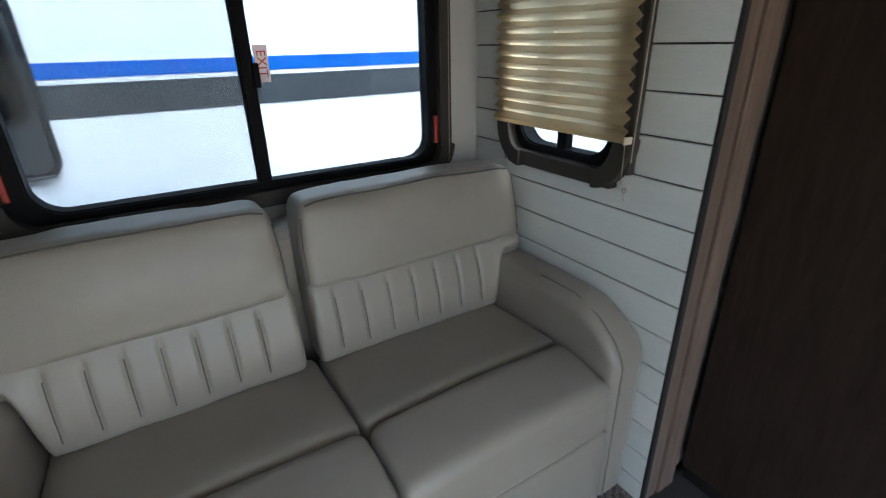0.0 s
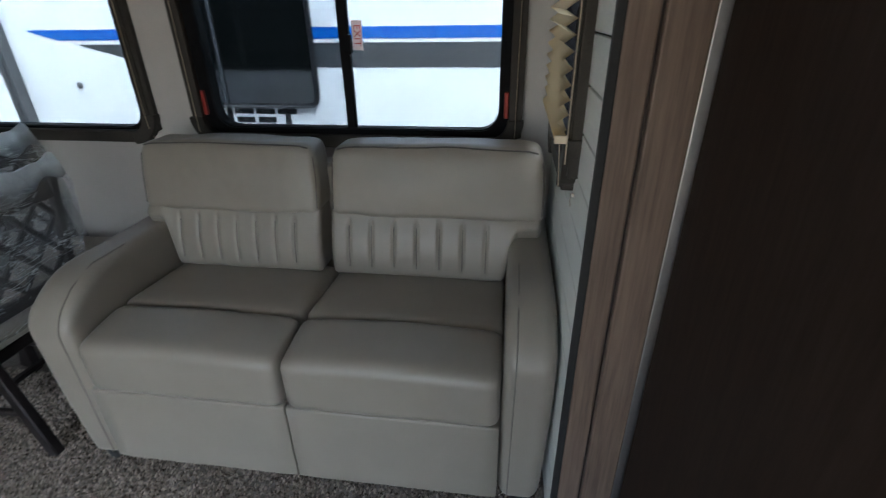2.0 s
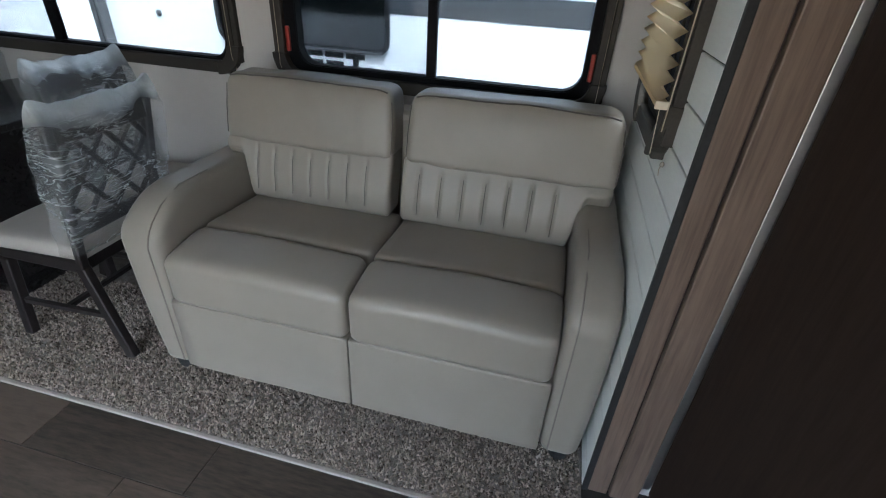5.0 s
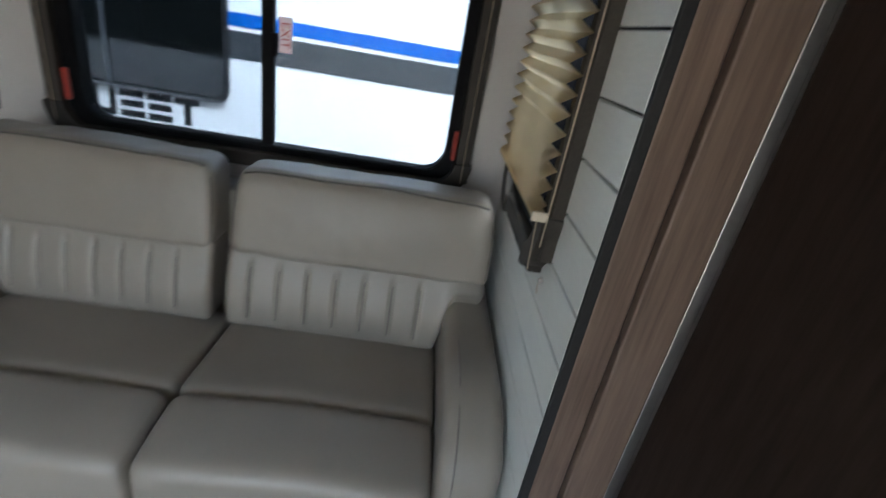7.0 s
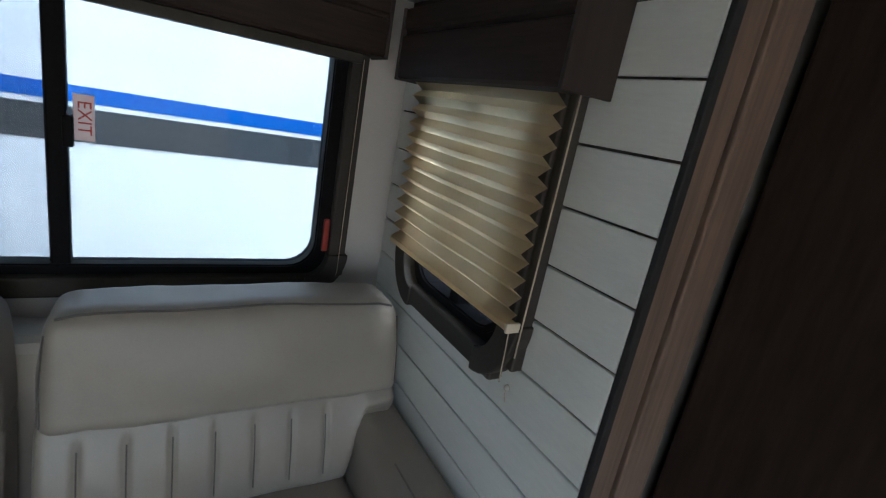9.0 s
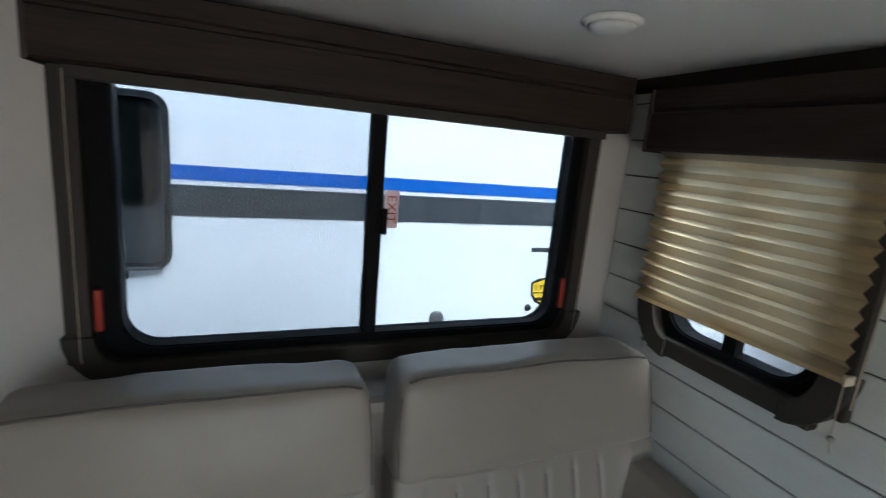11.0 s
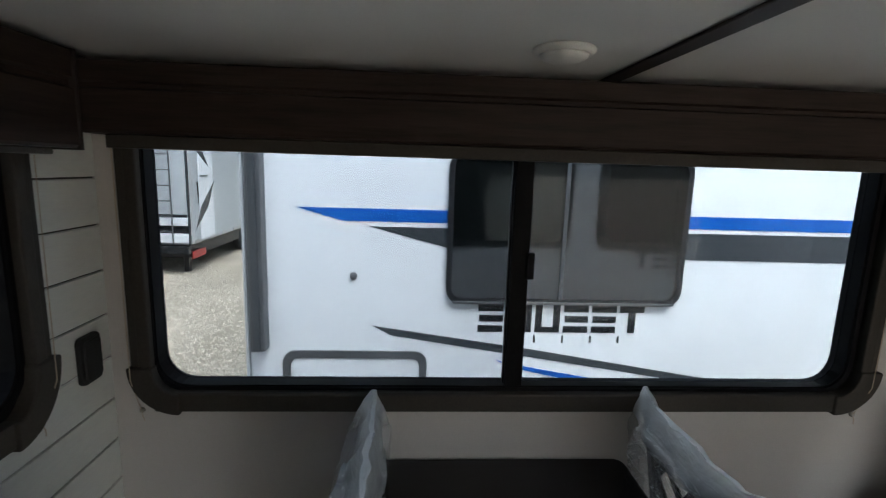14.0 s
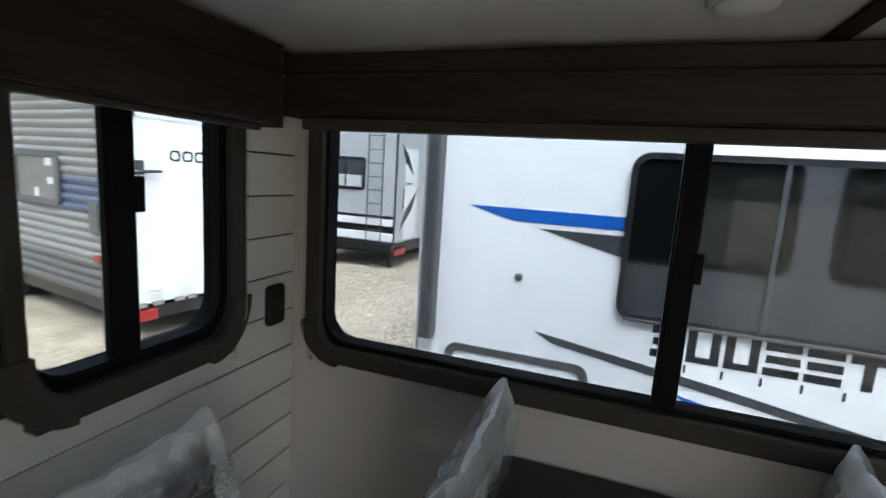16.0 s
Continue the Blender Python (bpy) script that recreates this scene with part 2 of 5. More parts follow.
def plastic_film():
    """Crinkled clear polythene: see-through, milky in the creases and where it is gathered at the top, sharply glossy."""
    m = bpy.data.materials.new("crinkled_plastic_film")
    m.use_nodes = True
    n, k = m.node_tree.nodes, m.node_tree.links
    b = n["Principled BSDF"]
    b.inputs["Base Color"].default_value = (0.93, 0.955, 0.955, 1)
    b.inputs["Roughness"].default_value = 0.11
    b.inputs["Specular IOR Level"].default_value = 1.0
    co, mp, mp2 = n.new("ShaderNodeTexCoord"), n.new("ShaderNodeMapping"), n.new("ShaderNodeMapping")
    mp.inputs["Scale"].default_value = (1.0, 1.0, 5.0)
    mp.inputs["Rotation"].default_value = (0, radians(9), 0)
    k.new(co.outputs["Object"], mp.inputs["Vector"])
    k.new(co.outputs["Object"], mp2.inputs["Vector"])

    def noise_at(source, scale, detail, distortion):
        t = n.new("ShaderNodeTexNoise")
        t.inputs["Scale"].default_value, t.inputs["Detail"].default_value = scale, detail
        t.inputs["Distortion"].default_value = distortion
        k.new(source.outputs[0], t.inputs["Vector"])
        return t.outputs["Fac"]

    def ranged(value, low, high, top):
        r = n.new("ShaderNodeMapRange")
        r.interpolation_type = "SMOOTHSTEP"
        r.inputs["From Min"].default_value, r.inputs["From Max"].default_value = low, high
        r.inputs["To Max"].default_value = top
        k.new(value, r.inputs["Value"])
        return r.outputs["Result"]

    def maths(kind, a, b2):
        q = n.new("ShaderNodeMath")
        q.operation = kind
        for s, v in ((0, a), (1, b2)):
            if isinstance(v, float):
                q.inputs[s].default_value = v
            else:
                k.new(v, q.inputs[s])
        return q.outputs[0]

    long_folds, patches, small = noise_at(mp, 6.0, 3, 1.2), noise_at(mp2, 5.0, 2, 0.4), noise_at(mp2, 34.0, 3, 1.5)
    ridge = maths("PINGPONG", long_folds, 0.11)
    streak = maths("MULTIPLY", ranged(ridge, 0.088, 0.11, 0.75), ranged(patches, 0.46, 0.66, 1.0))
    fleck = maths("MULTIPLY", ranged(small, 0.62, 0.74, 0.5), ranged(patches, 0.35, 0.6, 1.0))
    split = n.new("ShaderNodeSeparateXYZ")
    k.new(co.outputs["Object"], split.inputs[0])
    gathered = ranged(maths("ADD", split.outputs["Z"], maths("MULTIPLY", patches, 0.16)), 1.0, 1.085, 0.74)
    haze = ranged(patches, 0.3, 0.75, 0.20)
    total = maths("ADD", maths("ADD", streak, fleck), maths("ADD", gathered, maths("ADD", haze, 0.13)))
    milky = maths("MINIMUM", total, 0.92)
    crease = n.new("ShaderNodeTexVoronoi")
    crease.inputs["Scale"].default_value = 26.0
    warp = n.new("ShaderNodeVectorMath")
    warp.operation = "MULTIPLY_ADD"
    wobble = n.new("ShaderNodeTexNoise")
    wobble.inputs["Scale"].default_value = 9.0
    k.new(mp2.outputs[0], wobble.inputs["Vector"])
    k.new(wobble.outputs["Color"], warp.inputs[0])
    warp.inputs[1].default_value = (0.16, 0.16, 0.16)
    k.new(mp2.outputs[0], warp.inputs[2])
    k.new(warp.outputs["Vector"], crease.inputs["Vector"])
    bp = n.new("ShaderNodeBump")
    bp.inputs["Strength"].default_value, bp.inputs["Distance"].default_value = 0.7, 0.007
    k.new(maths("ADD", maths("MULTIPLY", crease.outputs["Distance"], 1.1), maths("MULTIPLY", ridge, 2.0)), bp.inputs["Height"])
    k.new(bp.outputs["Normal"], b.inputs["Normal"])
    glow, sheet = n.new("ShaderNodeBsdfTranslucent"), n.new("ShaderNodeMixShader")
    glow.inputs["Color"].default_value = (0.93, 0.96, 0.95, 1)
    sheet.inputs["Fac"].default_value = 0.68
    bend, scatter = n.new("ShaderNodeBsdfRefraction"), n.new("ShaderNodeMixShader")
    bend.inputs["Color"].default_value = (0.95, 0.98, 0.97, 1)
    bend.inputs["Roughness"].default_value, bend.inputs["IOR"].default_value = 0.75, 1.25
    k.new(bp.outputs["Normal"], bend.inputs["Normal"])
    scatter.inputs["Fac"].default_value = 0.55
    k.new(glow.outputs[0], scatter.inputs[1])
    k.new(bend.outputs[0], scatter.inputs[2])
    k.new(b.outputs[0], sheet.inputs[1])
    k.new(scatter.outputs[0], sheet.inputs[2])
    clear, mix = n.new("ShaderNodeBsdfTransparent"), n.new("ShaderNodeMixShader")
    k.new(milky, mix.inputs["Fac"])
    k.new(clear.outputs[0], mix.inputs[1])
    shine, wet = n.new("ShaderNodeBsdfGlossy"), n.new("ShaderNodeMixShader")
    shine.inputs["Roughness"].default_value = 0.16
    wet.inputs["Fac"].default_value = 0.12
    k.new(bp.outputs["Normal"], shine.inputs["Normal"])
    k.new(sheet.outputs[0], wet.inputs[1])
    k.new(shine.outputs[0], wet.inputs[2])
    k.new(wet.outputs[0], mix.inputs[2])
    k.new(mix.outputs[0], n["Material Output"].inputs["Surface"])
    return m


FILM = plastic_film()


def blind_fabric():
    """Beige pleated cloth that lets some daylight through."""
    m = surface("beige_blind_cloth", (0.50, 0.41, 0.28), (0.57, 0.475, 0.335), 0.9, 300, bump=0.1, spec=0.1)
    n, k = m.node_tree.nodes, m.node_tree.links
    b = n["Principled BSDF"]
    glow, mix = n.new("ShaderNodeBsdfTranslucent"), n.new("ShaderNodeMixShader")
    glow.inputs["Color"].default_value = (0.84, 0.70, 0.45, 1)
    mix.inputs["Fac"].default_value = 0.72
    k.new(b.outputs[0], mix.inputs[1])
    k.new(glow.outputs[0], mix.inputs[2])
    k.new(mix.outputs[0], n["Material Output"].inputs["Surface"])
    return m


BLIND = blind_fabric()


# ---- helpers ----
def part(name, bm, material, parent=None, label="", smooth=False):
    """Links a bmesh as one mesh object, under a thing or a part if one is given."""
    me = bpy.data.meshes.new(name)
    bm.to_mesh(me)
    bm.free()
    me.materials.append(material)
    if smooth:
        me.polygons.foreach_set("use_smooth", [True] * len(me.polygons))
    ob = new(name, me)
    if parent:
        ob.parent = parent
    return tagged(ob, label)


def setting(name, bm, material, label, category, parent=None):
    return tagged(part(name, bm, material, parent), label, category, kind="structure")


def thing(name, at, label, category, group="", turn=0, kind=""):
    ob = new(name)
    ob.empty_display_size = 0.1
    ob.matrix_basis = pose(*at, 0, 0, turn)
    return tagged(ob, label, category, group, kind)


def box(bm, x0, x1, y0, y1, z0, z1, bevel=0.0, segments=2):
    vs = bmesh.ops.create_cube(bm, size=1)["verts"]
    for v in vs:
        v.co = Vector(((x0 + x1) / 2 + v.co.x * (x1 - x0), (y0 + y1) / 2 + v.co.y * (y1 - y0), (z0 + z1) / 2 + v.co.z * (z1 - z0)))
    if bevel:
        es = list({e for v in vs for e in v.link_edges})
        bmesh.ops.bevel(bm, geom=es, offset=bevel, segments=segments, affect="EDGES", profile=0.5)
    return bm


def boxed(*args, **kw):
    return box(bmesh.new(), *args, **kw)


def prism(outline, depth, axis="y", at=0.0, bevel=0.0, holes=()):
    """A flat outline (list of 2-tuples) given thickness along an axis. axis y: outline in x, z; x: in y, z; z: in x, y."""
    bm = bmesh.new()
    place = {"y": lambda a, b, c: (a, c, b), "x": lambda a, b, c: (c, a, b), "z": lambda a, b, c: (a, b, c)}[axis]
    lo = [bm.verts.new(place(a, b, at)) for a, b in outline]
    hi = [bm.verts.new(place(a, b, at + depth)) for a, b in outline]
    count = len(outline)
    bm.faces.new(lo)
    bm.faces.new(hi[::-1])
    for i in range(count):
        bm.faces.new((lo[i], hi[i], hi[(i + 1) % count], lo[(i + 1) % count]))
    bmesh.ops.recalc_face_normals(bm, faces=bm.faces)
    if bevel:
        bmesh.ops.bevel(bm, geom=[e for e in bm.edges if len(e.link_faces) == 2 and e.calc_face_angle(0) > 0.6], offset=bevel, segments=2, affect="EDGES", profile=0.5)
    return bm


def rounded(x0, x1, z0, z1, r, steps=6):
    pts = []
    for cx, cz, a0 in ((x1 - r, z1 - r, 0), (x0 + r, z1 - r, 90), (x0 + r, z0 + r, 180), (x1 - r, z0 + r, 270)):
        pts += [(cx + r * math.cos(radians(a0 + 90 * i / steps)), cz + r * math.sin(radians(a0 + 90 * i / steps))) for i in range(steps + 1)]
    return pts


def ring(outer, inner, depth, axis="y", at=0.0):
    """A frame between two outlines of equal count, given thickness."""
    bm = bmesh.new()
    place = {"y": lambda a, b, c: (a, c, b), "x": lambda a, b, c: (c, a, b), "z": lambda a, b, c: (a, b, c)}[axis]
    rows = [[bm.verts.new(place(a, b, c)) for a, b in line] for line, c in ((outer, at), (inner, at), (inner, at + depth), (outer, at + depth))]
    count = len(outer)
    for j in range(4):
        p, q = rows[j], rows[(j + 1) % 4]
        for i in range(count):
            bm.faces.new((p[i], p[(i + 1) % count], q[(i + 1) % count], q[i]))
    bmesh.ops.recalc_face_normals(bm, faces=bm.faces)
    return bm


def tube(points, radius, sides=8, closed=False):
    """A round bar along a line of points."""
    bm = bmesh.new()
    pts = [Vector(p) for p in points]
    rows = []
    for i, p in enumerate(pts):
        a = pts[i - 1] if (i or closed) else p
        b = pts[(i + 1) % len(pts)] if (i < len(pts) - 1 or closed) else p
        turn = (b - a).normalized().to_track_quat("Z", "Y")
        rows.append([bm.verts.new(p + turn @ Vector((radius * math.cos(2 * math.pi * j / sides), radius * math.sin(2 * math.pi * j / sides), 0))) for j in range(sides)])
    for i in range(len(rows) if closed else len(rows) - 1):
        p, q = rows[i], rows[(i + 1) % len(rows)]
        for j in range(sides):
            bm.faces.new((p[j], p[(j + 1) % sides], q[(j + 1) % sides], q[j]))
    if not closed:
        bm.faces.new(rows[0][::-1])
        bm.faces.new(rows[-1])
    bmesh.ops.recalc_face_normals(bm, faces=bm.faces)
    return bm


def soft_box(x0, x1, y0, y1, z0, z1, r, cuts=14, shape=None):
    """An upholstered block: rounded all round, dense enough to be shaped by shape(p) -> p. cuts: steps a side, or (x, y, z) steps with x even."""
    even = not isinstance(cuts, int)
    n = cuts if even else (cuts + 1,) * 3
    half = Vector(((x1 - x0) / 2, (y1 - y0) / 2, (z1 - z0) / 2))
    mid = Vector(((x1 + x0) / 2, (y1 + y0) / 2, (z1 + z0) / 2))
    bm, made = bmesh.new(), {}

    def corner(key):
        if key not in made:
            p = Vector()
            for i in range(3):
                u = 2 * key[i] / n[i] - 1
                p[i] = half[i] * (u if even and i == 0 else math.sin(u * math.pi / 2))
            core = Vector([max(-(half[i] - r), min(half[i] - r, p[i])) for i in range(3)])
            away = p - core
            if away.length > 1e-9:
                p = core + away.normalized() * r
            p += mid
            made[key] = bm.verts.new(shape(p) if shape else p)
        return made[key]

    for axis in range(3):
        a, b = [i for i in range(3) if i != axis]
        for end in (0, n[axis]):
            for i in range(n[a]):
                for j in range(n[b]):
                    keys = []
                    for di, dj in ((0, 0), (1, 0), (1, 1), (0, 1)):
                        key = [0, 0, 0]
                        key[axis], key[a], key[b] = end, i + di, j + dj
                        keys.append(corner(tuple(key)))
                    bm.faces.new(keys)
    bmesh.ops.recalc_face_normals(bm, faces=bm.faces)
    return bm


def lathe(profile, sides=24):
    """Turns (radius, z) pairs about z."""
    bm = bmesh.new()
    rows = [[bm.verts.new((r * math.cos(2 * math.pi * j / sides), r * math.sin(2 * math.pi * j / sides), z)) for j in range(sides)] for r, z in profile]
    for p, q in zip(rows, rows[1:]):
        for j in range(sides):
            bm.faces.new((p[j], p[(j + 1) % sides], q[(j + 1) % sides], q[j]))
    bm.faces.new(rows[0][::-1])
    bm.faces.new(rows[-1])
    bmesh.ops.recalc_face_normals(bm, faces=bm.faces)
    return bm


def lettering(name, words, size, place, material, parent, label="", depth=0.0008, stretch=1.0):
    """Flat built-in-font writing as a mesh."""
    cu = bpy.data.curves.new(name, "FONT")
    cu.body, cu.size, cu.align_x, cu.align_y, cu.extrude = words, size, "CENTER", "CENTER", depth
    cu.resolution_u = 3
    tmp = bpy.data.objects.new(name, cu)
    me = bpy.data.meshes.new_from_object(tmp)
    bpy.data.objects.remove(tmp)
    me.transform(place @ Matrix.Diagonal((stretch, 1, 1, 1)))
    me.materials.clear()
    me.materials.append(material)
    ob = new(name, me)
    ob.parent = parent
    return tagged(ob, label)


# ---- the slide-out room ----
XL, XR, YB, YF, TOP = -2.70, 1.045, 1.495, 0.55, 1.82


def holed(bm, u0, u1, z0, z1, a, b, c, d, put):
    """A wall between u0..u1 and z0..z1 with a hole a..b, c..d, as four butted blocks; put(bm, u0, u1, z0, z1) lays a block."""
    for q in ((u0, a, z0, z1), (b, u1, z0, z1), (a, b, z0, c), (a, b, d, z1)):
        put(bm, *q)


WIN_R, WIN_L = (-0.468, 0.918), (-2.642, -0.643)
SIDE = (0.745, 1.304)
SIDE_L = (0.735, 1.270)
bm = bmesh.new()
back = lambda bm, u0, u1, z0, z1: box(bm, u0, u1, YB, YB + 0.045, z0, z1)
holed(bm, -0.56, XR + 0.05, -0.06, TOP, WIN_R[0] + 0.07, WIN_R[1] - 0.05, 0.995, 1.74, back)
holed(bm, XL - 0.05, -0.56, -0.06, TOP, WIN_L[0] + 0.05, WIN_L[1] - 0.05, 1.0, 1.74, back)
setting("wall_north", bm, WALLBOARD, "greige vinyl wall panel behind sofa and dinette", "wall")
bm = bmesh.new()
skin = lambda bm, u0, u1, z0, z1: box(bm, u0, u1, YB + 0.0455, YB + 0.055, z0, z1)
holed(bm, -0.56, XR + 0.06, -0.12, 2.05, WIN_R[0] + 0.07, WIN_R[1] - 0.05, 0.995, 1.74, skin)
holed(bm, XL - 0.06, -0.56, -0.12, 2.05, WIN_L[0] + 0.05, WIN_L[1] - 0.05, 1.0, 1.74, skin)
wall_outer = setting("wall_north_outer", bm, COACH_WHITE, "white outer siding of the slide-out", "wall")
bm = bmesh.new()
holed(bm, 0.604, YB, -0.06, TOP, SIDE[0] + 0.05, SIDE[1] - 0.05, 1.075, 1.70, lambda bm, u0, u1, z0, z1: box(bm, XR + 0.009, XR + 0.05, u0, u1, z0, z1))
wall_east = setting("wall_east", bm, JOINT, "slide-out end wall clad in pale horizontal shiplap", "wall")
bm = bmesh.new()
holed(bm, YF, YB, -0.06, TOP, SIDE_L[0] + 0.05, SIDE_L[1] - 0.05, 1.10, 1.70, lambda bm, u0, u1, z0, z1: box(bm, XL - 0.05, XL - 0.009, u0, u1, z0, z1))
wall_west = setting("wall_west", bm, JOINT, "dinette end wall clad in pale horizontal shiplap", "wall")

setting("ceiling", boxed(XL - 0.05, XR + 0.05, 0.46, YB + 0.05, TOP, TOP + 0.05), CEILING_VINYL, "off-white smooth vinyl ceiling of the slide-out", "ceiling")
setting("ceiling_strip", boxed(-1.490, -1.447, 0.46, YB - 0.002, TOP - 0.007, TOP - 0.0005, bevel=0.002), FASCIA_DARK, "dark brown batten across the ceiling joint", "trim")
setting("trim_east", boxed(XR - 0.012, XR + 0.008, YF, YB - 0.002, TOP - 0.045, TOP - 0.001, bevel=0.003), FASCIA_DARK, "dark brown crown batten above the shiplap", "trim")
setting("trim_west", boxed(XL - 0.008, XL + 0.012, YF, YB - 0.002, TOP - 0.045, TOP - 0.001, bevel=0.003), FASCIA_DARK, "dark brown crown batten above the shiplap", "trim")

# main cabin, closed round the walker
setting("subfloor", boxed(-3.40, 1.95, -1.75, 0.3595, -0.06, -0.004), GROUT, "dark grout bed under the plank tiles", "floor")
setting("slide_floor", boxed(XL - 0.05, XR + 0.05, 0.36, YB, -0.06, -0.004), GROUT, "slide-out floor deck under carpet", "floor")
setting("cabin_ceiling", boxed(-3.35, 1.95, -1.75, 0.46, 2.02, 2.07), CEILING_VINYL, "off-white vinyl ceiling of the main cabin", "ceiling")
setting("slide_header", boxed(-3.35, 1.95, 0.46, 0.62, TOP + 0.0505, 2.07), FASCIA_WOOD, "brown wood header over the slide-out opening", "trim")
setting("wall_cabin_east", boxed(1.90, 1.95, -1.75, 0.62, -0.06, 2.02), WALLBOARD, "plain greige cabin wall", "wall")
setting("wall_cabin_west", boxed(-3.40, -3.35, -1.75, 0.62, -0.06, 2.02), WALLBOARD, "plain greige cabin wall", "wall")
setting("wall_return_east", boxed(1.215, 1.90, 0.575, 0.62, -0.06, 2.02), WALLBOARD, "plain greige wall beside the slide-out", "wall")
setting("wall_return_west", boxed(-3.35, XL - 0.055, 0.56, 0.60, -0.06, 2.02), WALLBOARD, "plain greige wall beside the slide-out", "wall")
# unseen wall behind the walker; its opening is invented to light the room
bm = bmesh.new()
south = lambda bm, u0, u1, z0, z1: box(bm, u0, u1, -1.80, -1.75, z0, z1)
holed(bm, -3.40, 1.95, -0.06, 2.07, -0.90, 0.90, 0.12, 1.66, south)
setting("wall_south", bm, WALLBOARD, "unseen greige cabin wall with a wide opening added to let in daylight", "wall")

setting("subfloor_east", boxed(XR + 0.0505, 1.95, 0.3595, 0.62, -0.06, -0.0045), GROUT, "dark floor strip by the slide-out", "floor")
setting("subfloor_west", boxed(-3.40, XL - 0.0505, 0.3595, 0.62, -0.06, -0.0045), GROUT, "dark floor strip by the slide-out", "floor")

# slide-out fascia on the sofa's side
fascia = thing("slide_fascia", (0, 0, 0), "brown wood-grain vertical trim board at slide-out edge", "trim", kind="structure")
part("inner_board", boxed(1.064, 1.123, 0.539, 0.60, 0, 2.0, bevel=0.004), FASCIA_WOOD, fascia)
part("groove", boxed(1.123, 1.130, 0.552, 0.60, 0, 2.0), FASCIA_DARK, fascia, "dark recessed groove")
part("outer_board", boxed(1.130, 1.213, 0.533, 0.60, 0, 2.0, bevel=0.004), FASCIA_WOOD, fascia)
part("seal", boxed(1.045, 1.0635, 0.535, 0.5465, 0, 1.815, bevel=0.002), BLACK_RUBBER, fascia, "black rubber edge seal")
# added strip: gives the dark panel edge its bright reflected line
part("edge_glint", boxed(1.2135, 1.236, 0.5365, 0.572, 0.075, 2.0, bevel=0.002), EDGE_GLINT, fascia, "pale metal strip added for the highlight on the panel edge")
fascia = thing("slide_fascia", (0, 0, 0), "brown wood-grain vertical trim board at slide-out edge", "trim", kind="structure")
part("board", boxed(-2.86, -2.715, 0.552, 0.558, 0, 2.0, bevel=0.002), FASCIA_WOOD, fascia)
part("seal", boxed(-2.7145, -2.702, 0.545, 0.556, 0, 1.81, bevel=0.002), BLACK_RUBBER, fascia, "black rubber edge seal")

# tall pantry beside the slide-out
pantry = thing("pantry_cabinet", (1.55, 0.0, 0), "tall espresso wood-grain pantry cabinet beside the slide-out", "cabinet")
part("body", boxed(-0.296, 0.348, -0.85, 0.535, 0.06, 2.0), DARK_PANEL, pantry)
part("plinth", boxed(-0.285, 0.348, -0.85, 0.53, 0.0, 0.06), CHAIR_WOOD, pantry, "black toe kick")
part("door", boxed(-0.320, -0.2965, -0.83, 0.528, 0.075, 1.985, bevel=0.009, segments=3), DARK_PANEL, pantry, "plain dark door with a rounded edge")

